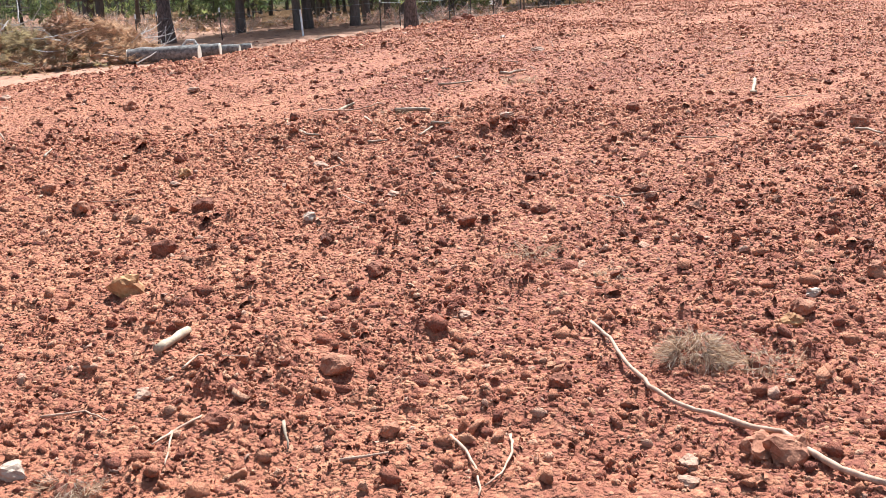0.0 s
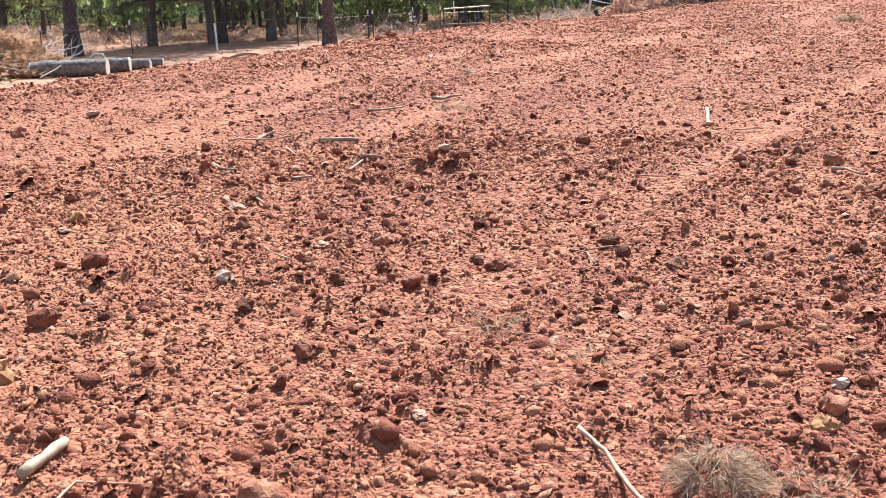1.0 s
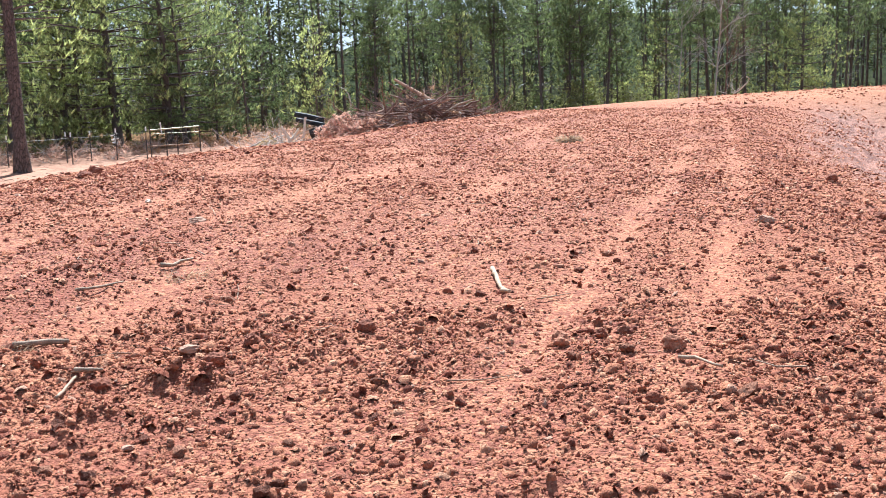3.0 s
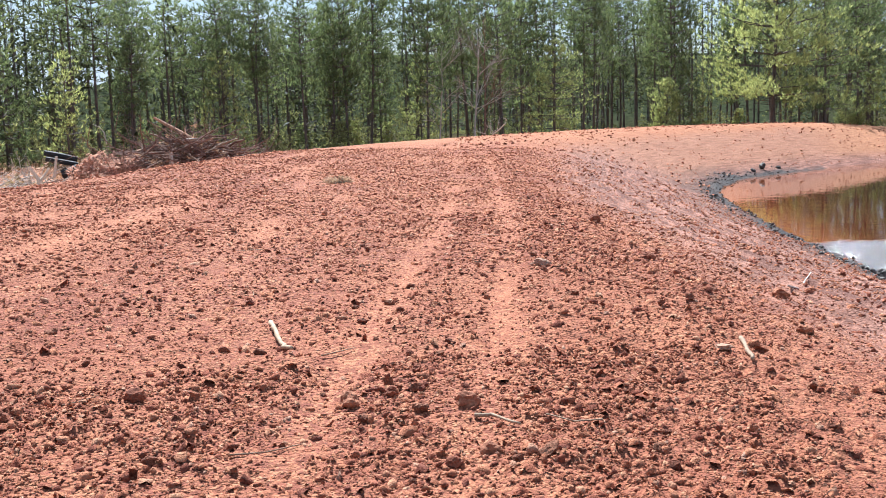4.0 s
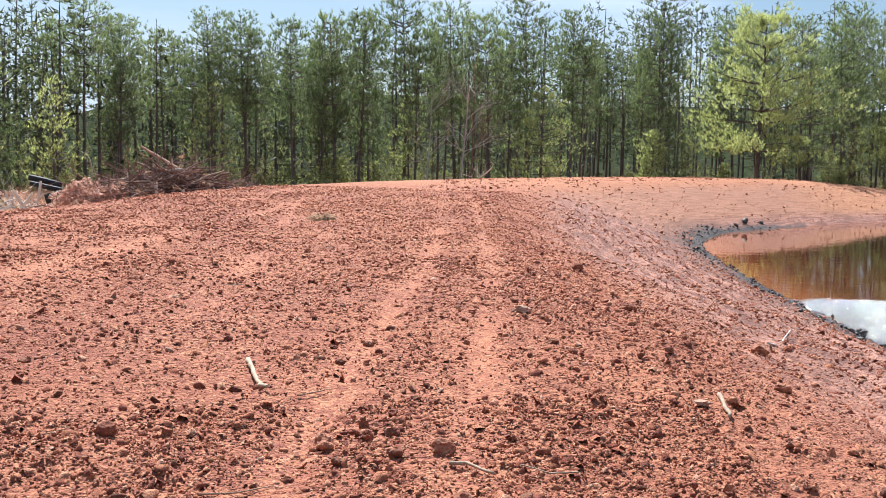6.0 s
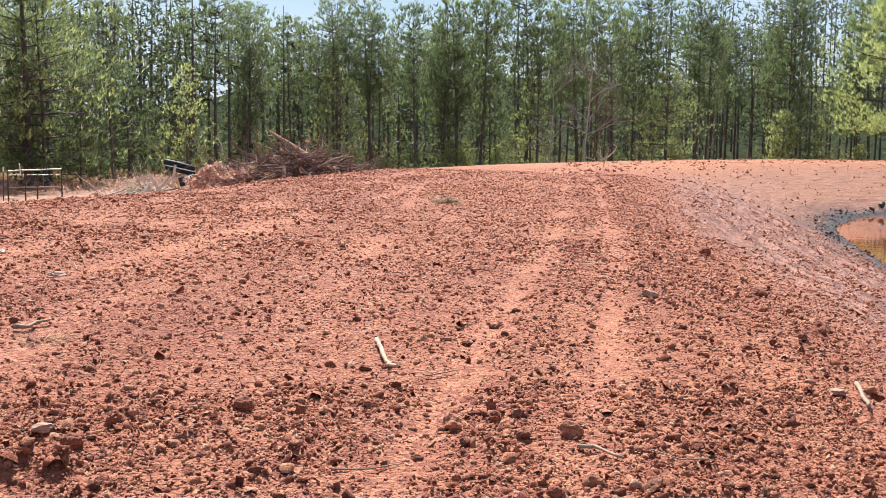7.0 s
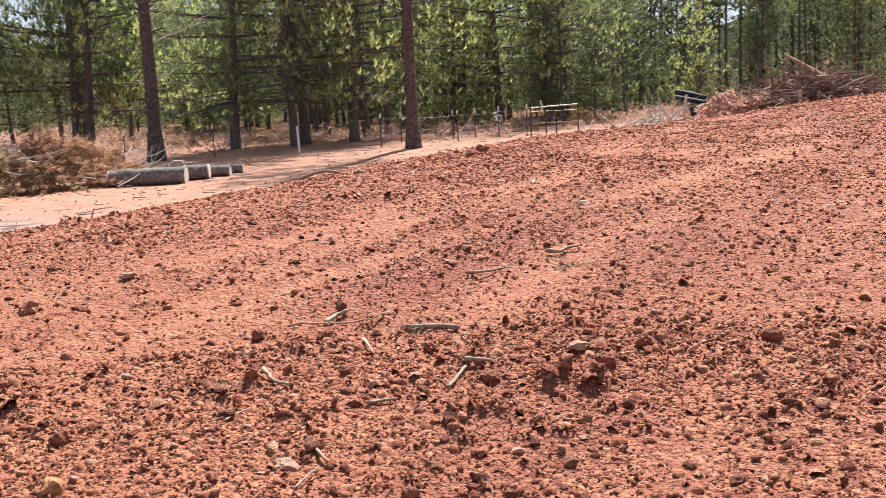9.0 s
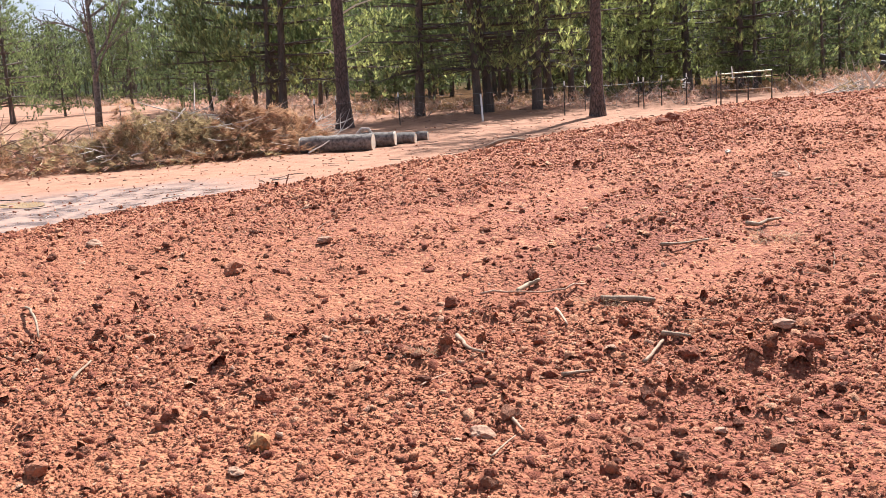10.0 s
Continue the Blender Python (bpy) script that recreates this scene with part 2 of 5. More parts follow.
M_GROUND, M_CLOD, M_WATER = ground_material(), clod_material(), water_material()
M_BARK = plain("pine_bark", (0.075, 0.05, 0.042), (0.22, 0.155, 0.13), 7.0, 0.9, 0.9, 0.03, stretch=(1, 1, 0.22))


def scaly_bark():
    m, t, p = material("scaly_pine_bark")
    v = place(t)
    s = t.nodes.new("ShaderNodeMapping")
    s.inputs["Scale"].default_value = (1.0, 1.0, 0.32)
    link(t, v, s.inputs["Vector"])
    vor = nd(t, "ShaderNodeTexVoronoi", Scale=13.0)
    vor.feature = "DISTANCE_TO_EDGE"
    link(t, s.outputs["Vector"], vor.inputs["Vector"])
    crack = span(t, vor.outputs["Distance"], 0.0, 0.14)
    n1, n2 = noise_tex(t, 5.0, 4, 0.6, v), noise_tex(t, 40.0, 4, 0.65, s.outputs["Vector"])
    plate = rgb_mix(t, span(t, n1, 0.35, 0.65), (0.10, 0.066, 0.055), (0.20, 0.135, 0.115))
    plate = rgb_mix(t, span(t, n2, 0.4, 0.7, 0.0, 0.6), plate, (0.10, 0.075, 0.066))
    link(t, rgb_mix(t, crack, (0.035, 0.026, 0.023), plate), p.inputs["Base Color"])
    p.inputs["Roughness"].default_value = 0.92
    bump_to(t, p, calc(t, "ADD", crack, calc(t, "MULTIPLY", n2, 0.5)), 1.0, 0.03)
    return m


M_SCALY = scaly_bark()
# darker copy of pine_bark, with the wood's shade in its colour
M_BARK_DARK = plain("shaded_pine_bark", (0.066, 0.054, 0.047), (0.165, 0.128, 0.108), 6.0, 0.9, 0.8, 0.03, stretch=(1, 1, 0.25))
M_LOGBARK = plain("log_bark", (0.075, 0.06, 0.053), (0.30, 0.25, 0.22), 9.0, 0.9, 1.0, 0.03)
M_CUT = plain("sawn_wood", (0.62, 0.50, 0.38), (0.78, 0.68, 0.56), 8.0, 0.75, 0.3, 0.004)
M_DEADWOOD = plain("weathered_wood", (0.20, 0.13, 0.085), (0.40, 0.28, 0.19), 18.0, 0.8, 0.5, 0.006)
M_PALEWOOD = plain("bleached_wood", (0.52, 0.43, 0.34), (0.70, 0.62, 0.53), 22.0, 0.75, 0.4, 0.004)
M_ROOT = plain("pale_root", (0.36, 0.20, 0.13), (0.54, 0.36, 0.25), 25.0, 0.85, 0.4, 0.004)
M_TWIG = plain("red_brown_twigs", (0.085, 0.046, 0.034), (0.31, 0.18, 0.135), 12.0, 0.85, 0.4, 0.01)
M_GREYTWIG = plain("grey_twigs", (0.32, 0.26, 0.225), (0.60, 0.53, 0.47), 12.0, 0.85, 0.4, 0.01)
M_CHAR = plain("charred_wood", (0.012, 0.011, 0.012), (0.04, 0.036, 0.034), 9.0, 0.7, 0.6, 0.02)
M_STEEL = plain("dark_steel", (0.05, 0.045, 0.045), (0.11, 0.085, 0.07), 15.0, 0.6, 0.2, 0.002, 0.5, None, 0.6)
M_WHITE = plain("white_plastic", (0.78, 0.78, 0.75), (0.86, 0.86, 0.84), 12.0, 0.5, 0.1, 0.002, 0.5)
M_TUBE = plain("galvanised_tube", (0.30, 0.29, 0.19), (0.44, 0.42, 0.29), 10.0, 0.55, 0.1, 0.002, 0.5, None, 0.5)
M_WIRE = plain("fence_wire", (0.16, 0.15, 0.145), (0.28, 0.265, 0.25), 5.0, 0.5, 0.1, 0.001, 0.5, None, 0.7)
M_ROCK_RED = plain("iron_red_rock", (0.20, 0.065, 0.035), (0.46, 0.20, 0.11), 16.0, 0.9, 0.9, 0.012)
M_ROCK_DARK = plain("dark_clay_lump", (0.14, 0.044, 0.026), (0.31, 0.108, 0.058), 20.0, 0.95, 1.0, 0.012)
M_CLUMP = plain("crumbly_clay", (0.22, 0.072, 0.042), (0.44, 0.18, 0.10), 30.0, 0.95, 1.0, 0.012)
M_ROCK_PALE = plain("pale_sandstone", (0.29, 0.15, 0.095), (0.43, 0.255, 0.17), 14.0, 0.85, 0.7, 0.008)
M_ROCK_WHITE = plain("white_quartz", (0.33, 0.21, 0.145), (0.47, 0.33, 0.24), 14.0, 0.6, 0.5, 0.006)
M_ROCK_ORANGE = plain("ochre_stone", (0.24, 0.09, 0.038), (0.50, 0.265, 0.11), 7.0, 0.9, 0.8, 0.01)
M_MUD = plain("wet_grey_mud", (0.028, 0.022, 0.02), (0.10, 0.07, 0.058), 9.0, 0.6, 0.9, 0.02, 0.35)
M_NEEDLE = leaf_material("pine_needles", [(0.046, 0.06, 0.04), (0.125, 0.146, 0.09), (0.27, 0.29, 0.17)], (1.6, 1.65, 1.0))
# brighter copy of the needles: sun on a crown put into its colour
M_NEEDLE_LIT = leaf_material("sunlit_pine_needles", [(0.12, 0.138, 0.075), (0.29, 0.305, 0.16), (0.52, 0.52, 0.28)], (1.6, 1.6, 1.0))
# darkest needle copy: shade inside the wood is in its colour
M_NEEDLE_FAR = leaf_material("shaded_far_needles", [(0.03, 0.034, 0.024), (0.065, 0.072, 0.046), (0.14, 0.148, 0.086)], (1.4, 1.4, 0.9), 0.0)
M_SHRUB = leaf_material("undergrowth_leaves", [(0.07, 0.075, 0.048), (0.16, 0.165, 0.10), (0.29, 0.285, 0.175)], (1.4, 1.35, 0.75), 0.0)
M_DRY = leaf_material("dead_pine_needles", [(0.23, 0.138, 0.09), (0.47, 0.315, 0.212), (0.66, 0.49, 0.36)], (1.2, 1.0, 0.8), 0.0)
M_DRYGREEN = leaf_material("wilted_needles", [(0.20, 0.15, 0.10), (0.38, 0.30, 0.20), (0.56, 0.45, 0.31)], (1.2, 1.1, 0.8), 0.0)
M_PINK = leaf_material("dead_pink_brown_leaves", [(0.32, 0.19, 0.15), (0.66, 0.47, 0.38), (0.80, 0.64, 0.54)], (1.2, 1.0, 0.9), 0.0)
M_STRAW = leaf_material("dry_straw", [(0.20, 0.125, 0.085), (0.46, 0.33, 0.24), (0.66, 0.53, 0.41)], (1.0, 0.85, 0.7), 0.0)
M_GRASS = leaf_material("dead_grass", [(0.22, 0.12, 0.075), (0.36, 0.215, 0.14), (0.52, 0.35, 0.24)], (1.2, 1.1, 0.8), 0.0)


# ---- mesh helpers ----
rng = np.random.default_rng(7)


def mesh_of(name, V, F, mat, smooth_shade=False):
    V, F = np.asarray(V, np.float32), np.asarray(F, np.int32)
    me = bpy.data.meshes.new(name)
    n, k = F.shape
    me.vertices.add(len(V))
    me.vertices.foreach_set("co", V.ravel())
    me.loops.add(n * k)
    me.loops.foreach_set("vertex_index", F.ravel())
    me.polygons.add(n)
    me.polygons.foreach_set("loop_start", np.arange(0, n * k, k, dtype=np.int32))
    me.polygons.foreach_set("use_smooth", np.full(n, smooth_shade))
    me.materials.append(mat)
    me.update(calc_edges=True)
    return me


def join(parts):
    Vs, Fs, o = [], [], 0
    for V, F in parts:
        Vs.append(V)
        Fs.append(np.asarray(F) + o)
        o += len(V)
    return np.concatenate(Vs), np.concatenate(Fs)


def thing(name, label, category, at, group="", turn=0.0):
    ob = new(name)
    ob.empty_display_size = 0.2
    ob.matrix_world = Matrix.Translation(at) @ Matrix.Rotation(turn, 4, "Z")
    return tagged(ob, label, category, group)


def part(name, VF, mat, parent, label="", smooth_shade=False):
    ob = new(name, mesh_of(name, VF[0], VF[1], mat, smooth_shade))
    ob.parent = parent
    return tagged(ob, label)


def single(name, VF, mat, at, label, category, group="", kind="", smooth_shade=False):
    """A thing that is one mesh, with its origin at its base."""
    ob = new(name, mesh_of(name, np.asarray(VF[0]) - np.array(at), VF[1], mat, smooth_shade))
    ob.location = at
    return tagged(ob, label, category, group, kind)


def unit(v):
    return v / np.maximum(np.linalg.norm(v, axis=-1, keepdims=True), 1e-9)


def tube(P, r, sides=6, cap=True):
    """Tapered tube along the points P with radii r."""
    P = np.asarray(P, float)
    n = len(P)
    r = np.broadcast_to(np.asarray(r, float), (n,))
    T = unit(np.gradient(P, axis=0))
    ref = np.where(np.abs(T[:, 2:3]) > 0.9, np.array([[1.0, 0, 0]]), np.array([[0, 0, 1.0]]))
    A = unit(np.cross(T, ref))
    B = np.cross(T, A)
    a = np.linspace(0, 2 * np.pi, sides, endpoint=False)
    V = (P[:, None] + (A[:, None] * np.cos(a)[None, :, None] + B[:, None] * np.sin(a)[None, :, None]) * r[:, None, None]).reshape(-1, 3)
    i, j = np.meshgrid(np.arange(n - 1), np.arange(sides), indexing="ij")
    j2 = (j + 1) % sides
    q = np.stack([i * sides + j, i * sides + j2, (i + 1) * sides + j2, (i + 1) * sides + j], -1).reshape(-1, 4)
    F = np.concatenate([q[:, [0, 1, 2]], q[:, [0, 2, 3]]])
    if cap:
        V = np.concatenate([V, P[:1], P[-1:]])
        k = np.arange(sides)
        k2 = (k + 1) % sides
        c0 = np.stack([np.full(sides, n * sides), k2, k], -1)
        c1 = np.stack([np.full(sides, n * sides + 1), (n - 1) * sides + k, (n - 1) * sides + k2], -1)
        F = np.concatenate([F, c0, c1])
    return V, F


def tufts(C, D, length, width, blades, g, spread=0.9):
    """Bunches of narrow blades at the points C, leaning towards D."""
    C = np.repeat(C, blades, 0)
    D = np.repeat(D, blades, 0)
    n = len(C)
    d = unit(D + spread * unit(g.normal(size=(n, 3))))
    s = unit(np.cross(d, g.normal(size=(n, 3))))
    L = np.repeat(np.broadcast_to(length, (n // blades,)), blades)[:, None] * g.uniform(0.6, 1.15, (n, 1))
    w = width * g.uniform(0.7, 1.2, (n, 1))
    V = np.stack([C + s * w / 2, C + d * L, C - s * w / 2], 1).reshape(-1, 3)
    F = np.arange(n * 3).reshape(-1, 3)
    return V, F


def hashed(i, j, seed):
    h = (i * 374761393 + j * 668265263 + seed * 982451653) & 0xFFFFFFFF
    h = ((h ^ (h >> 13)) * 1274126177) & 0xFFFFFFFF
    return ((h ^ (h >> 16)) & 0xFFFFFF) / float(0xFFFFFF)


def vnoise(x, y, seed=0):
    xi, yi = np.floor(x).astype(np.int64), np.floor(y).astype(np.int64)
    u, v = x - xi, y - yi
    u, v = u * u * (3 - 2 * u), v * v * (3 - 2 * v)
    a, b = hashed(xi, yi, seed), hashed(xi + 1, yi, seed)
    c, d = hashed(xi, yi + 1, seed), hashed(xi + 1, yi + 1, seed)
    return (a * (1 - u) + b * u) * (1 - v) + (c * (1 - u) + d * u) * v


# ---- the lie of the land: a dam crest beside a pond, a lower field on its other side ----
WATER, FIELD = -2.36, -1.2
HUB = (1.0, -1.6)                                  # the ground is finest round the walk
SHORE = np.array([(11.0, -60), (10.3, 0), (9.0, 9), (7.9, 20), (7.8, 30), (8.1, 40), (8.7, 48), (9.8, 54), (12.0, 60), (16.5, 66), (22.5, 73), (29, 79), (38, 87), (52, 94), (80, 96)], float)
WOODS = np.array([(-170, 36), (-105, 46), (-76, 47), (-58, 41), (-46, 35), (-38, 40), (-31, 47), (-29, 64), (-22, 75), (-10, 83), (4, 92), (16, 98), (28, 105), (44, 115), (70, 124), (130, 126)], float)


def smooth(a, b, x):
    t = np.clip((x - a) / (b - a), 0, 1)
    return t * t * (3 - 2 * t)


def line_distance(line, x, y):
    """Signed distance from a line, positive on its left."""
    x, y = np.asarray(x, float), np.asarray(y, float)
    best, side = np.full(x.shape, 1e9), np.ones(x.shape)
    for (ax, ay), (bx, by) in zip(line[:-1], line[1:]):
        ux, uy = bx - ax, by - ay
        t = np.clip(((x - ax) * ux + (y - ay) * uy) / (ux * ux + uy * uy), 0, 1)
        dx, dy = x - ax - t * ux, y - ay - t * uy
        d = np.hypot(dx, dy)
        side = np.where(d < best, np.where(ux * dy - uy * dx >= 0, 1.0, -1.0), side)
        best = np.minimum(best, d)
    return best * side


def mound(x, y, cx, cy, sx, sy):
    return np.exp(-((x - cx) / sx) ** 2 - ((y - cy) / sy) ** 2)


def crest(x, y):
    z = 0.25 - 0.786 * mound(x, y, 1.0, -3, 7, 9) + 0.2 * mound(x, y, -0.2, 1.5, 3.2, 5.5) - 0.205 * mound(x, y, -3, 20, 9, 11)
    z += 0.224 * mound(x, y, -7.5, 26, 4.5, 20) + 0.195 * mound(x, y, 12, 84, 26, 18)
    return z - 1.0 * smooth(20, 40, x) * smooth(55, 75, y)


def land(x, y):
    x, y = np.asarray(x, float), np.asarray(y, float)
    d, t = line_distance(SHORE, x, y), crest(x, y)
    u = np.clip(d / 8.5, -1, 1)
    s = np.where(u > 0, 1 - np.maximum(1 - u, 0) ** 1.25, 1.25 * u)
    e = 0.5 * smooth(10, 16, y) * (1 - smooth(18, 25, y))
    w = smooth(16.8 + 2.2 * e, 28.0 + 4.0 * e, d)
    far = FIELD + 0.5 * (vnoise(x / 17, y / 17, 3) - 0.5) * smooth(24, 45, d)
    far = far + 15 * (1 - 0.6 * smooth(-50, -80, x)) * smooth(18, 110, line_distance(WOODS, x, y))
    return np.where(d < 8.5, WATER + (t - WATER) * s, t * (1 - w) + far * w)


def crest_edge(y):
    """How far from the shore the turned soil reaches."""
    return 20.8 + 2.0 * smooth(9, 15, y)


def strips(x, y):
    """How cloddy the turned soil is: rough windrows between smoother wheel tracks."""
    xb = x + 0.0011 * np.clip(y, 0, 45) ** 2 + 0.45 * (vnoise(x * 0.3, y * 0.22, 11) - 0.5)
    c = np.zeros_like(xb)
    for at, w, k in ((-1.55, 0.2, 0.45), (-0.58, 0.2, 0.75), (0.55, 0.42, 0.9), (1.35, 0.3, 0.7), (-5.6, 0.35, 0.45), (-7.3, 0.6, 0.6), (-9.6, 0.8, 0.6), (-12.4, 0.8, 0.6)):
        c = np.maximum(c, k * np.exp(-(((xb - at) / w) ** 2)))
    wave = 0.3 * (vnoise(x * 0.3, y * 0.3, 19) - 0.5)
    for at, lean, w in ((-3.4, 0.225, 0.42), (-1.95, 0.18, 0.40)):      # two dark windrows that run aslant
        c = np.maximum(c, 1.1 * np.exp(-(((x + lean * y - at + wave) / w) ** 2)) * smooth(1.5, 4.0, y))
    n = 0.55 * vnoise(x * 0.9, y * 0.5, 21) + 0.45 * vnoise(x * 2.7, y * 1.9, 22)
    return np.clip(c * (0.55 + 0.9 * n) + 0.4 * smooth(0.48, 0.76, n), 0, 1)


def wheel_tracks(x, y):
    """Smoother ruts pressed by tyres along the crest."""
    xb = x + 0.0011 * np.clip(y, 0, 45) ** 2 + 0.25 * (vnoise(x * 0.2, y * 0.15, 12) - 0.5)
    c = np.zeros_like(xb)
    for at, w in ((-1.05, 0.16), (-0.2, 0.14), (-6.3, 0.35), (-5.0, 0.2)):
        c = np.maximum(c, np.exp(-(((xb - at) / w) ** 2)))
    for at, lean, w in ((-2.7, 0.2, 0.2), (-1.2, 0.165, 0.16), (-4.35, 0.24, 0.25)):
        c = np.maximum(c, 0.9 * np.exp(-(((x + lean * y - at) / w) ** 2)))
    return c * smooth(0.3, 0.6, vnoise(x * 1.3, y * 0.5, 15)) * smooth(2.5, 5.5, y)


def crumbs(x, y, f, seed, cover, toned=False):
    """Rounded lumps, one in each cell of a jittered grid of f cells a metre, over a share of the cells; toned: a random tone for each too."""
    u = (x + 0.5 / f * (vnoise(x * f * 1.7, y * f * 1.7, seed + 4) - 0.5)) * f
    v = (y + 0.5 / f * (vnoise(x * f * 1.7, y * f * 1.7, seed + 5) - 0.5)) * f
    i, j = np.floor(u).astype(np.int64), np.floor(v).astype(np.int64)
    h, tone = np.zeros_like(u), np.full_like(u, 0.5)
    for a in (-1, 0, 1):
        for b in (-1, 0, 1):
            p, q, s = hashed(i + a, j + b, seed), hashed(i + a, j + b, seed + 1), hashed(i + a, j + b, seed + 2)
            r = 0.26 + 0.42 * s * s
            m = 1 - ((u - i - a - p) ** 2 + (v - j - b - q) ** 2) / (r * r)
            lump = np.where(hashed(i + a, j + b, seed + 3) < cover, r * np.maximum(m, 0) ** 0.66, 0)
            tone = np.where(lump > h, hashed(i + a, j + b, seed + 6), tone)
            h = np.maximum(h, lump)
    return (h / f, tone) if toned else h / f


def relief(x, y, d):
    tilled = smooth(5.6, 7.6, d) * (1 - smooth(0.0, 2.0, d - crest_edge(y)))
    k, rut = strips(x, y), wheel_tracks(x, y)
    patch = 0.6 * vnoise(x * 1.7, y * 1.7, 43) + 0.4 * vnoise(x * 5.3, y * 5.3, 44)
    loose = np.clip(0.72 + 0.6 * k + 1.1 * (patch - 0.45), 0.2, 1.2) * (1 - 0.6 * rut)
    lumps = 0.07 * (vnoise(x * 0.9, y * 0.6, 1) - 0.5) + (0.02 + 0.05 * k) * (vnoise(x * 4.3, y * 4.3, 2) - 0.5) + 0.02 * (vnoise(x * 10, y * 10, 4) - 0.5)
    ragged = 0.65 + 0.7 * vnoise(x * 15, y * 15, 5)
    near = 1 - smooth(7, 13, np.hypot(x - HUB[0], y - HUB[1]))
    lumps += loose * ragged * (0.36 * crumbs(x, y, 5.5, 50, 0.15) + 0.5 * near * crumbs(x, y, 12.0, 56, 0.6)) - 0.03 * rut
    bank = smooth(-0.5, 0.5, d) * (1 - smooth(5.6, 7.6, d))
    rake = 0.16 * (vnoise(d * 3.4 + 0.8 * vnoise(x * 0.5, y * 0.3, 13), y * 0.22, 6) - 0.5) + 0.11 * (vnoise(d * 7.5, y * 0.7, 7) - 0.5) + 0.4 * crumbs(x, y, 5.0, 80, 0.4) + 0.08 * (vnoise(x * 0.7, y * 0.7, 8) - 0.5)
    edge = (0.2 * (vnoise(x * 2.3, y * 2.3, 9) - 0.42) + 0.12 * (vnoise(x * 6, y * 6, 14) - 0.5)) * (1 - smooth(0.3, 1.3, np.abs(d - 0.35)))
    flat = smooth(0.5, 3.0, d - crest_edge(y)) * (0.06 * (vnoise(x * 0.9, y * 0.9, 10) - 0.5) + 0.03 * (vnoise(x * 5, y * 5, 12) - 0.5))
    return tilled * lumps + bank * rake + edge + flat


def ground_at(x, y):
    x, y = np.asarray(x, float), np.asarray(y, float)
    return land(x, y) + relief(x, y, line_distance(SHORE, x, y))


def gz(x, y):
    return float(ground_at(x, y))


MUD = (-20.6, 8.9)


def build_ground():
    fan = np.radians(np.concatenate([np.arange(-34, 84, 0.2), np.arange(84, 326, 1.25)]))      # turn to the left of +y
    ring = np.concatenate([[0.0], np.geomspace(0.3, 2.15, 64), np.geomspace(2.2, 42, 470), np.geomspace(42.6, 100, 70), np.geomspace(110, 2500, 22)])
    A, Rr = np.meshgrid(fan, ring)
    X, Y = HUB[0] - np.sin(A) * Rr, HUB[1] + np.cos(A) * Rr
    d = line_distance(SHORE, X, Y)
    Z = land(X, Y) + relief(X, Y, d) * np.exp(-Rr / 90)
    w = line_distance(WOODS, X, Y)
    nr, na = A.shape
    i, j = np.meshgrid(np.arange(nr - 1), np.arange(na), indexing="ij")
    j2 = (j + 1) % na
    F = np.stack([i * na + j, (i + 1) * na + j, (i + 1) * na + j2, i * na + j2], -1).reshape(-1, 4)
    me = mesh_of("ground", np.stack([X, Y, Z], -1).reshape(-1, 3), F[:, ::-1], M_GROUND, True)
    blur = 0.8 * (vnoise(X * 0.8, Y * 0.8, 31) - 0.5) + 0.4 * (vnoise(X * 3.1, Y * 3.1, 32) - 0.5)
    zones = {
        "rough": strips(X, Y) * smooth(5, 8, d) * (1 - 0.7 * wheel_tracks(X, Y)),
        "shore": d,
        "tone": crumbs(X, Y, 12.0, 56, 0.6, True)[1],
        "rut": wheel_tracks(X, Y) * smooth(6, 8, d),
        "bank": 1 - smooth(5.7, 7.8, d + blur * 1.2),
        "damp": (1 - smooth(0.8, 3.4, d + blur * 2.0)) * (1 - smooth(56, 66, Y)),
        "sand": np.maximum(smooth(14, 26, X) * smooth(62, 70, Y), 0.45 * smooth(40, 60, Y)) * smooth(0.5, 2.5, d),
        "field": smooth(0.0, 1.5, d - crest_edge(Y) + blur * 1.4) * (1 - smooth(55, 62, Y)),
        "litter": smooth(-2.5, 1.5, w + blur * 2),
        "wood_shade": smooth(8, 30, w),
        "wet": 1 - smooth(0.3, 1.15, d + blur * 1.1 + 1.3 * smooth(62, 72, Y)),
        "mud": smooth(0.25, 0.75, mound(X, Y, MUD[0], MUD[1], 4.6, 4.4) + blur * 0.35),
    }
    for name, value in zones.items():
        me.attributes.new(name, "FLOAT", "POINT").data.foreach_set("value", value.astype(np.float32).ravel())
    return tagged(new("ground", me), "turned red clay dam crest sloping to a trodden field", "ground", kind="structure")


ground = build_ground()
def build_water():
    xs, ys = np.concatenate([np.linspace(4, 40, 73), np.linspace(42, 140, 20)]), np.linspace(-80, 130, 141)
    X, Y = np.meshgrid(xs, ys)
    n, m = X.shape
    i, j = np.meshgrid(np.arange(n - 1), np.arange(m - 1), indexing="ij")
    F = np.stack([i * m + j, i * m + j + 1, (i + 1) * m + j + 1, (i + 1) * m + j], -1).reshape(-1, 4)
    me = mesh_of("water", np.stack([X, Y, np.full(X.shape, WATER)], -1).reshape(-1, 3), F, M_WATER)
    me.attributes.new("depth", "FLOAT", "POINT").data.foreach_set("value", (-line_distance(SHORE, X, Y)).astype(np.float32).ravel())
    return new("water", me)


water = build_water()
tagged(water, "still red-brown pond water mirroring the pines", "water", kind="structure")
puddle_at = (-22.9, 8.15)


# ---- clods: broken clay over the whole crest ----
ICO = bmesh.new()
bmesh.ops.create_icosphere(ICO, subdivisions=1, radius=1.0)
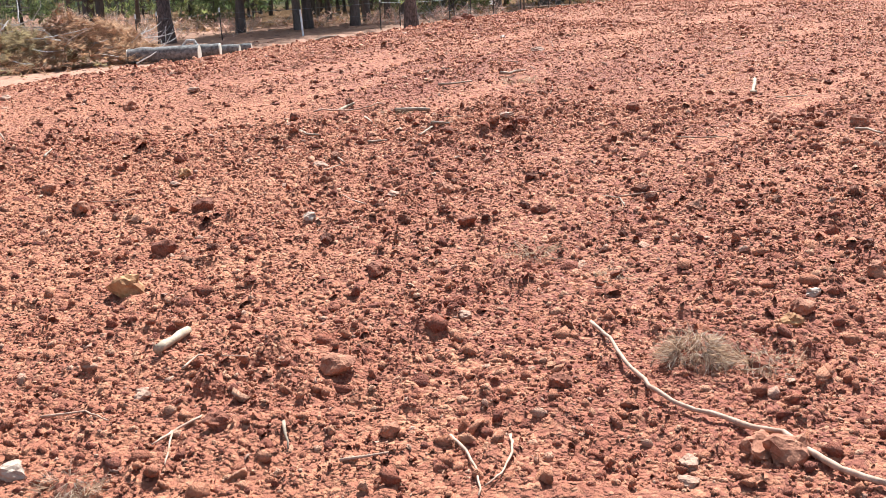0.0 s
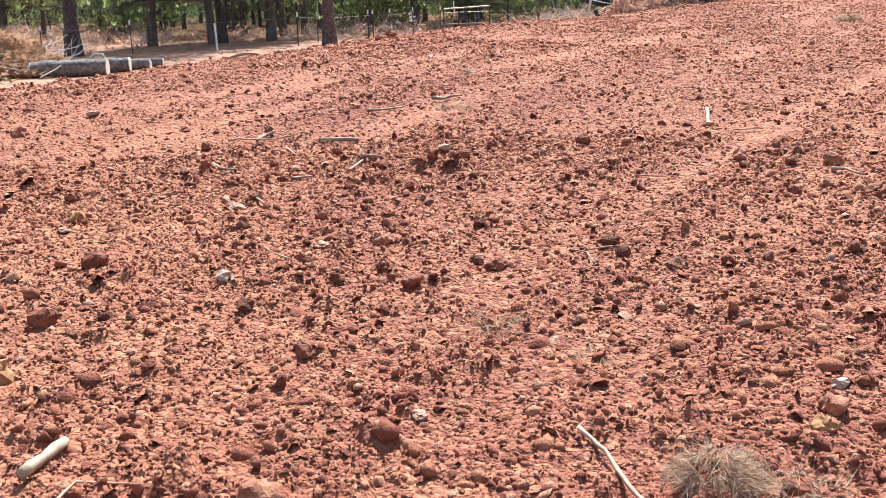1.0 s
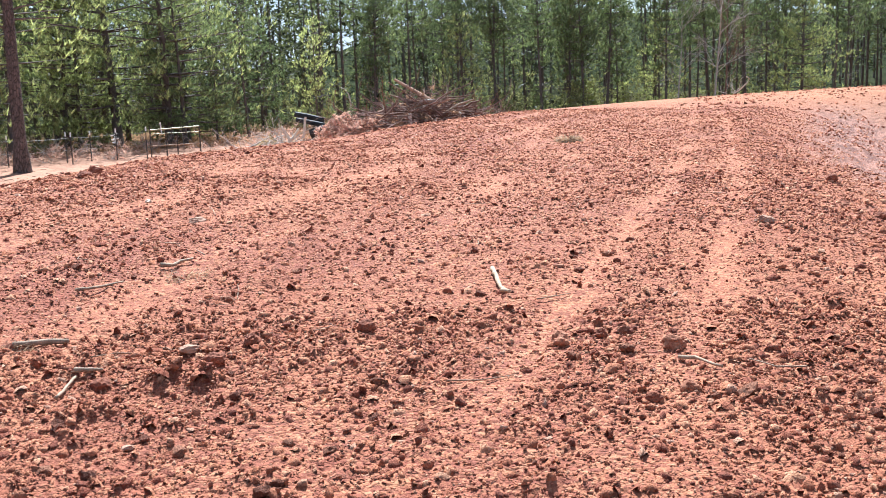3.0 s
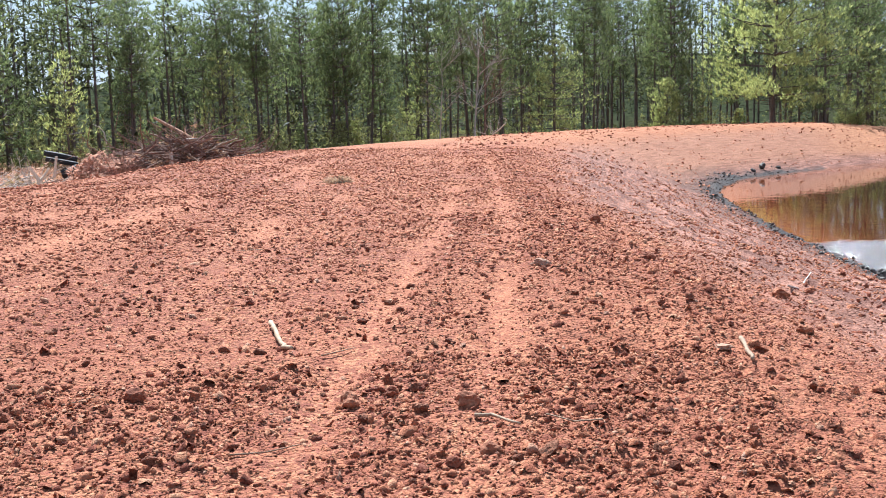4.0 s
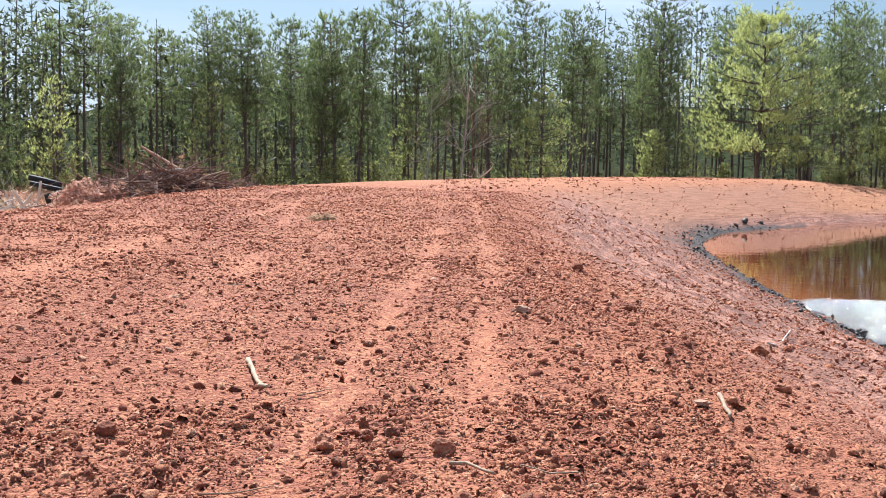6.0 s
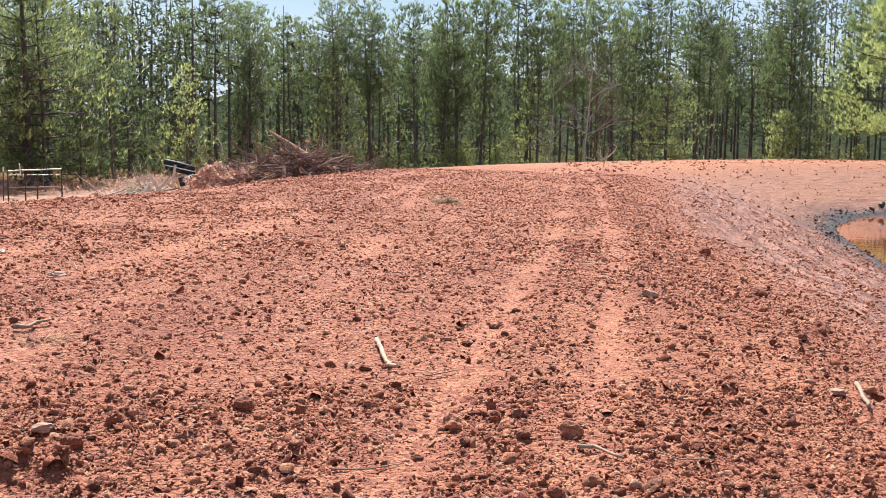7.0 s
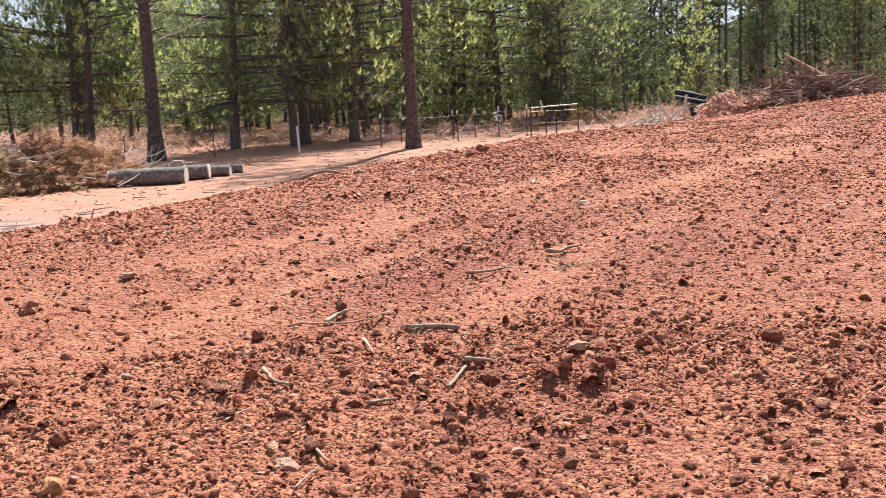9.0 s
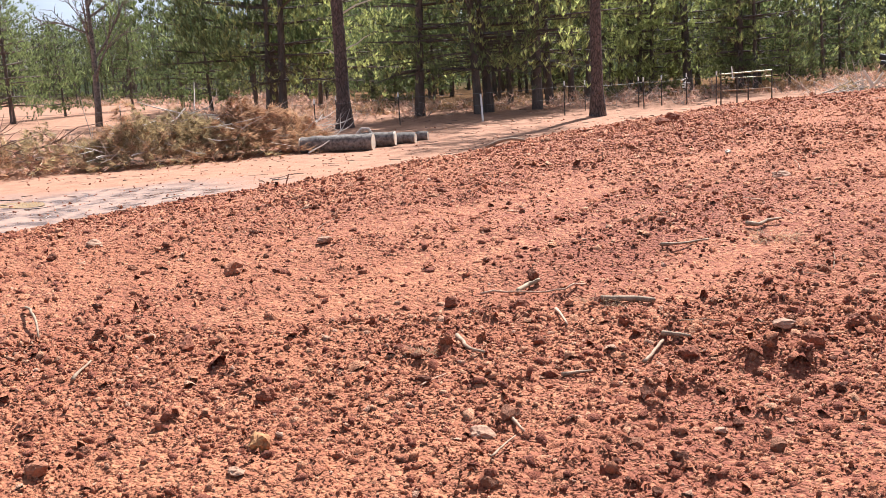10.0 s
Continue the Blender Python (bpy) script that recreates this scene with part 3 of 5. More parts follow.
ICO_V, ICO_F = np.array([v.co[:] for v in ICO.verts]), np.array([[v.index for v in f.verts] for f in ICO.faces])
ICO.free()


CAP_V = np.array([(1, 0, -0.6), (0, 1, -0.6), (-1, 0, -0.6), (0, -1, -0.6), (0.7, 0.55, 0.75), (-0.85, 0.1, 0.8), (0.3, -0.8, 0.7)], float)
CAP_F = np.array([(0, 1, 4), (1, 5, 4), (1, 2, 5), (2, 3, 5), (3, 6, 5), (3, 0, 6), (0, 4, 6), (4, 5, 6)])

DOME_V = np.concatenate([[(math.cos(k * 1.2566), math.sin(k * 1.2566), -0.6) for k in range(5)], [(0.74 * math.cos(k * 1.2566 + 0.63), 0.74 * math.sin(k * 1.2566 + 0.63), 0.4) for k in range(5)], [(0.05, -0.1, 0.85)]])
DOME_F = np.array([f for k in range(5) for f in ((k, (k + 1) % 5, 5 + k), ((k + 1) % 5, 5 + (k + 1) % 5, 5 + k), (5 + k, 5 + (k + 1) % 5, 10))])


def lumps_mesh(X, Y, a, g, sink=0.35, shape=(ICO_V, ICO_F), tilt=0.5):
    base, faces = shape
    n, k = len(X), len(base)
    V = base[None] * (1 + g.uniform(-0.5, 0.35, (n, k, 1))) + g.normal(0, 0.12, (n, k, 3))
    V = V * np.stack([g.uniform(0.75, 1.4, n), g.uniform(0.7, 1.1, n), g.uniform(0.45, 0.85, n)], -1)[:, None]
    q = unit(g.normal(size=(n, 3)) * [tilt, tilt, 1.0])
    th = g.uniform(0, 2 * np.pi, n)[:, None, None]
    K = q[:, None]
    V = V * np.cos(th) + np.cross(np.broadcast_to(K, V.shape), V) * np.sin(th) + K * (V * K).sum(-1, keepdims=True) * (1 - np.cos(th))
    V = V * a[:, None, None]
    z = ground_at(X, Y) + a * (0.75 - sink * 1.6)
    V = V + np.stack([X, Y, z], -1)[:, None]
    F = (faces[None] + np.arange(n)[:, None, None] * k).reshape(-1, 3)
    return V.reshape(-1, 3), F


CLEAR = ((-1.40, 0.06, 0.12), (-0.03, 0.96, 0.12), (0.11, 0.82, 0.12), (0.26, 0.71, 0.12), (0.39, 0.65, 0.12), (0.51, 0.63, 0.12), (0.66, 0.57, 0.12), (-1.60, 6.27, 0.12), (-1.71, 6.52, 0.12), (-3.66, 4.28, 0.12), (-3.07, 3.70, 0.12), (-4.13, 5.48, 0.12), (-4.32, 4.25, 0.12), (-2.10, 0.38, 0.12), (0.27, 1.04, 0.12))      # where sticks and single stones lie


def scatter_clods(count, r0, turn, r1, slope, low, high, g, hub, a0, a1):
    """Lumps as dense as they lie out to the turn, and thinner and larger beyond it."""
    near, far = (turn ** 2 - r0 ** 2) / 2 / turn, turn * math.log(r1 / turn)
    u = g.uniform(0, near + far, count)
    r = np.where(u < near, np.sqrt(r0 ** 2 + 2 * turn * np.minimum(u, near)), turn * np.exp(np.maximum(u - near, 0) / turn))
    th = np.radians(g.uniform(a0, a1, count))
    X, Y = hub[0] - np.sin(th) * r, hub[1] + np.cos(th) * r
    d = line_distance(SHORE, X, Y)
    a = np.minimum(np.maximum(slope * r, low) * g.uniform(0.004, 1, count) ** -0.38, high * g.uniform(0.4, 1, count))
    lots = smooth(0.34, 0.58, 0.6 * vnoise(X * 1.9, Y * 1.9, 43) + 0.4 * vnoise(X * 5.3, Y * 5.3, 44))
    keep = np.minimum(0.52 + 0.36 * lots + 0.6 * strips(X, Y), 1.0) * (1 - 0.5 * wheel_tracks(X, Y))
    keep = keep * smooth(6.0, 8.5, d) * (1 - smooth(-0.4, 1.6, d - crest_edge(Y))) + 0.35 * smooth(0.2, 1.0, d) * (1 - smooth(6, 8.5, d))
    keep = np.maximum(keep, 0.04 * (d > crest_edge(Y) + 1))
    for cx, cy, clear in CLEAR:
        keep = keep * ((np.hypot(X - cx, Y - cy) > clear) | (a < 0.012))
    on = g.uniform(0, 1, count) < keep
    X, Y, a, r = X[on], Y[on], a[on], r[on]
    big, small = a > 0.0085 * r, a < 0.0042 * r
    mid = ~big & ~small
    return join([lumps_mesh(X[big], Y[big], a[big], g, 0.42), lumps_mesh(X[mid], Y[mid], a[mid], g, 0.38, (DOME_V, DOME_F), 0.2)]), lumps_mesh(X[small], Y[small], a[small], g, 0.42, (CAP_V, CAP_F), 0.3)


def far_bank_clods(count, g):
    x, y = g.uniform(-4, 42, count), g.uniform(44, 96, count)
    d = line_distance(SHORE, x, y)
    on = (d > 0.5) & (d < 19) & (g.uniform(0, 1, count) < 0.25 + 0.75 * vnoise(x * 0.35, y * 0.35, 41))
    x, y = x[on], y[on]
    return lumps_mesh(x, y, 0.022 + 0.075 * g.uniform(0, 1, len(x)) ** 3, g, 0.3, (CAP_V, CAP_F), 0.12)


STANDS = [((1.4, -1.9), 2, 70, 2.2, 7.2, 8.0, 88000), ((-0.1, 0.0), -26, 74, 4.0, 9.5, 42.0, 230000)]      # plan stretches round which the soil is strewn most densely
CLODS = [join(p) for p in zip(*[scatter_clods(n, r0, turn, r1, 0.00085, 0.0056, 0.045, rng, hub, a0, a1) for hub, a0, a1, r0, turn, r1, n in STANDS])]
LARGE = scatter_clods(2900, 1.8, 6.0, 34, 0.003, 0.02, 0.048, rng, HUB, -31, 81)
single("clay_crumbs", join([CLODS[1], LARGE[1], far_bank_clods(13000, rng)]), M_CLOD, (0, 0, 0), "small crumbs of red clay over turned soil", "crumbs", kind="stuff", smooth_shade=True)
single("clay_clods", join([CLODS[0], LARGE[0]]), M_CLOD, (0, 0, 0), "broken red clay clods strewn over turned soil", "clods", kind="stuff", smooth_shade=True)


def mud_clods(g):
    n = 1500
    s = g.uniform(0, 1, n)
    k = s * 6 + 3
    i = np.minimum(k.astype(int), len(SHORE) - 2)
    f = (k - i)[:, None]
    Pn = SHORE[i] * (1 - f) + SHORE[i + 1] * f
    t = unit(SHORE[i + 1] - SHORE[i])
    nrm = np.stack([-t[:, 1], t[:, 0]], -1)
    Q = Pn + nrm * (g.normal(0.45, 0.4, n))[:, None]
    a = 0.015 + 0.065 * g.uniform(0, 1, n) ** 4
    return lumps_mesh(Q[:, 0], Q[:, 1], a, g, 0.4)


single("shore_mud_lumps", mud_clods(rng), M_MUD, (0, 0, WATER), "wet dark grey mud lumps along the waterline", "mud", kind="stuff", smooth_shade=True)


# ---- trees ----
def spine(h, lean, wob, n, g):
    t = np.linspace(0, 1, n)
    ph = g.uniform(0, 6.28, 2)
    x = lean[0] * t * h + wob * np.sin(t * 4 + ph[0]) * t
    y = lean[1] * t * h + wob * np.sin(t * 3.4 + ph[1]) * t
    return np.stack([x, y, t * h], -1)


def along(S, z):
    return np.array([np.interp(z, S[:, 2], S[:, k]) for k in range(3)])


def clumps(C, r, g, shape=None):
    """Ragged, flattened masses of foliage at the points C."""
    base, faces = shape or (ICO_V, ICO_F)
    n, k = len(C), len(base)
    V = base[None] * (1 + g.uniform(-0.45, 0.45, (n, k, 1))) * [1.15, 1.15, 0.62] * np.asarray(r)[:, None, None]
    a = g.uniform(0, 6.28, n)[:, None]
    V = np.stack([V[..., 0] * np.cos(a) - V[..., 1] * np.sin(a), V[..., 0] * np.sin(a) + V[..., 1] * np.cos(a), V[..., 2]], -1)
    return (V + C[:, None]).reshape(-1, 3), (faces[None] + np.arange(n)[:, None, None] * k).reshape(-1, 3)


def pine_parts(g, h, r0, start, reach, whorls, per, tuft, blades, size, droop=0.0, dead=8, wide=0.075, lean=0.02, conic=0):
    """Trunk with dead stubs, limbs, and needle bunches along the limbs."""
    S = spine(h, g.normal(0, lean, 2), 0.012 * h, 12, g)
    trunk = [tube(np.vstack([[S[0] - [0, 0, 0.4]], S]), np.concatenate([[r0 * 1.25], r0 * (1 - 0.9 * np.linspace(0, 1, 12) ** 1.1) * (1 + 0.25 * np.exp(-np.linspace(0, 1, 12) * 25))]), 7)]
    limbs, C, D, L = [], [], [], []
    for k in range(dead):
        z = h * g.uniform(0.12, max(start, 0.2))
        a = g.uniform(0, 6.28)
        b = along(S, z)
        ln = g.uniform(0.5, 1.6) * reach * 0.5
        e = b + np.array([np.cos(a), np.sin(a), g.uniform(-0.25, 0.25)]) * ln
        limbs.append(tube([b, (b + e) / 2 + [0, 0, 0.06], e], [0.03, 0.02, 0.008], 3, False))
    for k in range(whorls):
        u = (k + g.uniform(0, 0.8)) / whorls
        z = h * (start + (0.985 - start) * u)
        prof = (np.sin(np.pi * (0.14 + 0.78 * u)) ** 0.75, (1 - u ** 1.9) * 0.95 + 0.05, (1 - u ** 2.8) ** 0.75)[conic]
        for j in range(per):
            a = 6.28 * j / per + g.uniform(-0.6, 0.6) + k * 1.3
            ln = reach * prof * g.uniform(0.55, 1.2) + 0.25
            rise = (0.55 * u + 0.05 - droop * (1 - u)) * ln
            b = along(S, z)
            o = np.array([np.cos(a), np.sin(a), 0])
            m = b + o * ln * 0.5 + [0, 0, rise * 0.35 + g.normal(0, 0.06)]
            e = b + o * ln + [0, 0, rise + g.normal(0, 0.12)]
            limbs.append(tube([b, m, e], [0.012 + 0.012 * ln, 0.01 + 0.006 * ln, 0.006], 3, False))
            n = max(2, int(tuft * (0.4 + prof)))
            clump = g.uniform(0.42, 1.0, 3)
            f = np.minimum(clump[g.integers(0, 3, n)] + g.normal(0, 0.05, n), 1.05)[:, None]
            swing = g.normal(0, 0.16 * ln, (3, 3)) * [1, 1, 0.5]
            line = np.where(f < 0.5, b + (m - b) * f * 2, m + (e - m) * (f - 0.5) * 2)
            C.append(line + swing[g.integers(0, 3, n)] + g.normal(0, 0.09 + 0.05 * ln, (n, 3)) * [1, 1, 0.7])
            D.append(np.tile(o * 0.35 + [0, 0, 0.9], (n, 1)))
            L.append(np.full(n, size) * g.uniform(0.8, 1.2, n))
    C, D, L = np.concatenate(C), np.concatenate(D), np.concatenate(L)
    return join(trunk), join(limbs), tufts(C, D, L, wide, blades, g, 0.6)


def pine_thing(parts, at, label, mat=None, bark=None, group="pines at the wood's edge", turn=0.0, name="pine_tree"):
    ob = thing(name, label, "tree", at, group, turn)
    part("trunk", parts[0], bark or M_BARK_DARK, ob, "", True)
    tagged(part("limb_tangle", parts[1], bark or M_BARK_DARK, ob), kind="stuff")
    tagged(part("crown", parts[2], mat or M_NEEDLE, ob), kind="stuff")
    return ob


def branching(g, base, direction, length, r, depth, out, bend=0.25, kids=3):
    n = 5
    d = unit(np.asarray(direction, float))
    pts = [np.asarray(base, float)]
    for k in range(n):
        d = unit(d + g.normal(0, bend / n, 3) + [0, 0, 0.03])
        pts.append(pts[-1] + d * length / n)
    pts = np.array(pts)
    out.append(tube(pts, np.linspace(r, r * 0.45, n + 1), 5 if depth > 1 else 4, False))
    if depth > 0:
        for k in range(kids + (depth > 1)):
            q = pts[int(g.integers(2, n + 1))]
            branching(g, q, unit(d + g.normal(0, 0.55, 3)), length * g.uniform(0.45, 0.72), r * 0.5, depth - 1, out, bend, kids)
    return out


g = np.random.default_rng(21)
tall = [pine_parts(g, h, r, s, w, 15, 5, 10, 8, 0.46, dead=18, wide=0.058, lean=0.03) for h, r, s, w in ((17.0, 0.16, 0.44, 2.7), (15.0, 0.13, 0.40, 2.4), (18.0, 0.17, 0.50, 2.9), (14.0, 0.12, 0.34, 2.3), (16.0, 0.14, 0.52, 2.6), (12.0, 0.11, 0.28, 2.2))]
bushy = [pine_parts(g, h, r, s, w, 15, 6, 14, 8, 0.40, droop=0.14, dead=6, conic=1, wide=0.055) for h, r, s, w in ((13.5, 0.17, 0.08, 3.8), (10.5, 0.14, 0.08, 3.0), (12.0, 0.2, 0.12, 4.2))]
broad = [pine_parts(g, h, r, s, w, 10, 7, 52, 8, 0.46, droop=0.06, dead=12, conic=2, wide=0.062) for h, r, s, w in ((16.0, 0.24, 0.12, 6.6), (13.0, 0.22, 0.16, 5.6))]
young = [pine_parts(g, h, r, s, w, 13, 5, 8, 6, 0.30, dead=0, conic=1, wide=0.055) for h, r, s, w in ((5.5, 0.06, 0.05, 1.4), (7.5, 0.08, 0.10, 1.6), (3.4, 0.05, 0.05, 0.9))]
old = [pine_parts(g, h, r, s, w, 15, 5, 14, 9, 0.40, droop=0.12, dead=22, conic=2, wide=0.045, lean=0.025) for h, r, s, w in ((18.0, 0.24, 0.10, 5.0), (17.0, 0.20, 0.13, 4.6))]

GREEN = "tall straight pine with a dark green needle crown"
made = {}


def plant(kind, k, x, y, scale=1.0, lit=False, label=None, turn=None):
    """A tree of one of the grown shapes; alike ones share their meshes."""
    z = float(land(x, y)) - 0.05
    turn = float(rng.uniform(0, 6.28)) if turn is None else turn
    key = (kind, k, lit)
    if key not in made:
        shapes = {"tall": tall, "bushy": bushy, "young": young, "broad": broad, "old": old}[kind]
        # lit trees take the needle copy with sunlight in its colour
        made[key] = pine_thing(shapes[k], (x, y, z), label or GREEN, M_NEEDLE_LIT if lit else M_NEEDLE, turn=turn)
        made[key].scale = (scale,) * 3
        return made[key]
    ob = copy_thing(made[key], Matrix.Translation((x, y, z)) @ Matrix.Rotation(turn, 4, "Z"))
    ob.scale = (scale * float(rng.uniform(0.94, 1.06)),) * 2 + (scale,)
    return tagged(ob, label or GREEN)


LIT = "bushy pine with sunlit yellow-green needles down to the ground"
DARK = "wide bushy pine with dark low-hanging limbs"
YOUNG = "young pine with sunlit bright green needles"
# trees that stand out along the edge
WIDE = "broad old pine with layered sunlit yellow-green limbs"
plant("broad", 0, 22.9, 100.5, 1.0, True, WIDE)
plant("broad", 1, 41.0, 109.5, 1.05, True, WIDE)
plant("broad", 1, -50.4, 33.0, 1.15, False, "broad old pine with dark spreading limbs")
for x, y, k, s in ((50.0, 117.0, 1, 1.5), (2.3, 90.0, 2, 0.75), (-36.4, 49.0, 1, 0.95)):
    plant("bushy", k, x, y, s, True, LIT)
for x, y, k, s in ((-33.5, 55.5, 0, 0.9), (-66.0, 24.1, 2, 0.8), (-69.5, 28.9, 1, 0.6), (-70.4, 34.2, 0, 0.62), (-63.5, 34.4, 2, 0.68), (-74.0, 27.0, 0, 0.7), (-60.0, 34.5, 1, 0.85), (-31.0, 51.0, 0, 0.8), (13.6, 95.0, 1, 0.65), (27.5, 100, 0, 0.95)):
    plant("bushy", k, x, y, s, False, DARK)
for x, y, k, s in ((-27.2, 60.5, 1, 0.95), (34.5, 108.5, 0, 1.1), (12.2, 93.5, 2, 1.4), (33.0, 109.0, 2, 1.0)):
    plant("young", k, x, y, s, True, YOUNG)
for x, y, k, s in ((-30.5, 78.0, 0, 0.76), (-26.5, 78.5, 4, 0.74), (-23.8, 80.5, 2, 0.76), (-21.2, 82.5, 0, 0.82), (-17.5, 82.5, 1, 0.9), (-12.8, 85.5, 4, 0.9), (-6.5, 89, 1, 0.9), (-40.0, 39.6, 2, 0.9), (-39.2, 40.4, 0, 0.95),
                   (-9.0, 86.0, 2, 0.92), (-5.0, 90.5, 0, 0.95), (-2.0, 88.5, 3, 1.05), (1.0, 93.0, 2, 0.95), (-14.5, 84.5, 3, 1.0), (5.0, 95.0, 4, 1.0), (-8.0, 84.5, 5, 1.05), (-0.5, 91.0, 5, 1.1),
                   (-56.3, 35.5, 2, 0.85), (-53.0, 38.0, 0, 0.9), (-60.0, 40.0, 1, 0.8), (-36.6, 42.3, 2, 0.95), (-35.9, 42.8, 1, 1.0), (-46.5, 30.0, 0, 0.9)):
    plant("tall", k, x, y, s)


OLD_PINES = ((-37.9, 32.8, 0, 0.95), (-35.3, 34.2, 1, 1.0), (-35.6, 35.2, 0, 0.95), (-34.0, 36.8, 0, 1.0), (-36.2, 40.2, 1, 0.95), (-31.9, 50.9, 0, 0.9), (-44.8, 33.7, 1, 0.9), (-46.0, 30.5, 0, 0.9), (-37.6, 49.4, 1, 0.95), (-34.2, 49.4, 0, 1.0))
OLD = "stout old pine with dark trunk and dead lower limbs"
for x, y, k, s in OLD_PINES:
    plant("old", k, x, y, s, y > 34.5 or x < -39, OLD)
g = np.random.default_rng(47)
for k in range(12):                                 # dark pines in the shade behind the fence
    f = (k + g.uniform(0, 1)) / 12
    x, y = -60 + 29 * f + g.normal(0, 1.2), 44 + 15 * f * f + g.uniform(-2, 7)
    plant("bushy", int(g.integers(0, 3)), float(x), float(y), float(g.uniform(0.5, 0.8)), False, DARK)


def tallness(x):
    """The wood grows higher towards the pond's far end."""
    return 1 - 0.34 * float(smooth(-54, -72, x)) - 0.22 * float(smooth(-12, -22, x)) * float(smooth(-45, -33, x)) + 0.26 * float(smooth(6, 24, x))


def woods_points(n, near, far, a, b, gap, g):
    """Random standing places behind the wood's edge, none closer together than gap."""
    out = []
    lens = np.concatenate([[0], np.cumsum(np.linalg.norm(np.diff(WOODS, axis=0), axis=1))])
    tries = 0
    while len(out) < n and tries < n * 60:
        tries += 1
        s = g.uniform(a, b) * lens[-1]
        k = min(int(np.searchsorted(lens, s)) - 1, len(WOODS) - 2)
        k = max(k, 0)
        f = (s - lens[k]) / (lens[k + 1] - lens[k])
        t = unit(WOODS[k + 1] - WOODS[k])
        p = WOODS[k] * (1 - f) + WOODS[k + 1] * f + np.array([-t[1], t[0]]) * g.uniform(near, far)
        if all((p[0] - q[0]) ** 2 + (p[1] - q[1]) ** 2 > gap * gap for q in out):
            out.append(p)
    return out


g = np.random.default_rng(33)
for p in woods_points(92, 0.0, 12, 0.16, 0.84, 1.8, g):
    if (abs(p[0] - 22) < 8 and p[1] < 107) or (abs(p[0] - 40) < 6 and p[1] < 114):
        continue
    if -54 < p[0] < -29.5 and p[1] < 56 and g.uniform() < 0.6:
        continue
    plant("tall", int(g.integers(0, 6)), float(p[0]), float(p[1]), float(g.uniform(0.74, 1.0)) * tallness(p[0]))
for p in woods_points(20, -0.5, 9, 0.22, 0.8, 3.0, g):
    plant("young", int(g.integers(0, 3)), float(p[0]), float(p[1]), float(g.uniform(0.7, 1.2)), bool(g.uniform() < 0.55), "small understorey pine among the trunks")


def deep_woods(g):
    """The wood behind its edge: trunks and crowns that melt together."""
    trunks, C, D = [], [], []
    for p in woods_points(450, 9, 38, 0.05, 0.92, 1.4, g):
        if -56 < p[0] < -33 and p[1] < 62 and g.uniform() < 0.55:
            continue
        h, z = g.uniform(12.5, 18.0) * tallness(p[0]), float(land(*p))
        x, y = p
        trunks.append(tube([(x, y, z - 0.3), (x + g.normal(0, 0.15), y, z + h * 0.5), (x + g.normal(0, 0.3), y, z + h)], [0.14, 0.10, 0.03], 5, False))
        n, m = 130, 65
        u = g.uniform(0, 1, m)
        start = g.uniform(0.08, 0.36)
        rad = 2.8 * np.sin(np.pi * (0.14 + 0.78 * u)) ** 0.75 * np.sqrt(g.uniform(0.05, 1, m))
        a = g.uniform(0, 6.28, m)
        heart = np.stack([x + np.cos(a) * rad, y + np.sin(a) * rad, z + h * (start + (1 - start) * u)], -1)
        a = np.repeat(a, 2)
        C.append(np.repeat(heart, 2, 0) + g.normal(0, 1, (n, 3)) * [0.4, 0.4, 0.25])
        D.append(np.stack([np.cos(a) * 0.5, np.sin(a) * 0.5, np.full(n, 0.4)], -1))
    far, size = [], []
    for p in woods_points(190, 38, 72, 0.1, 0.9, 2.6, g):
        h, z = g.uniform(11, 15) * tallness(p[0]), float(land(*p))
        m, u = 34, g.uniform(0, 1, 34)
        a, rad = g.uniform(0, 6.28, m), 2.6 * np.sin(np.pi * (0.2 + 0.7 * u)) * np.sqrt(g.uniform(0.1, 1, m))
        far.append(np.stack([p[0] + np.cos(a) * rad, p[1] + np.sin(a) * rad, z + h * (0.02 + 0.9 * u)], -1))
        size.append(g.uniform(0.5, 1.0, m))
        trunks.append(tube([(p[0], p[1], z - 0.3), (p[0], p[1], z + h)], [0.14, 0.03], 5, False))
    far = np.concatenate(far)
    return join(trunks), join([tufts(np.concatenate(C), np.concatenate(D), 0.6, 0.13, 4, g), tufts(far, np.tile([0, 0, 0.4], (len(far), 1)), np.concatenate(size), 0.3, 4, g, 1.2)])


trunks, crowns = deep_woods(np.random.default_rng(5))
ob = thing("pine_wood", "dense pine wood behind the clearing", "woods", (0, 0, 0))
tagged(ob, kind="stuff")
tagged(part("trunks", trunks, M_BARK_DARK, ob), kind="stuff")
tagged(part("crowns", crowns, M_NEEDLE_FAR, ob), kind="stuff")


def undergrowth(g):
    C, D, L = [], [], []
    for p in woods_points(820, 0.5, 36, 0.1, 0.86, 0.8, g):
        if not -38 < p[0] < 0 and g.uniform() < 0.8:
            continue
        n = int(g.integers(24, 46))
        h = g.uniform(0.6, 4.8)
        z = float(land(*p))
        q = g.normal(0, 1, (n, 3)) * [0.55, 0.55, 0.0] + [p[0], p[1], z]
        q[:, 2] += np.abs(g.normal(0.45, 0.3, n)) * h
        C.append(q)
        D.append(np.tile([0, 0, 0.5], (n, 1)))
    C = np.concatenate(C)
    return tufts(C, np.concatenate(D), 0.36, 0.09, 6, g, 1.2)


single("undergrowth", undergrowth(np.random.default_rng(6)), M_SHRUB, (0, 0, FIELD), "light green undergrowth between the pine trunks", "shrubs", kind="stuff")


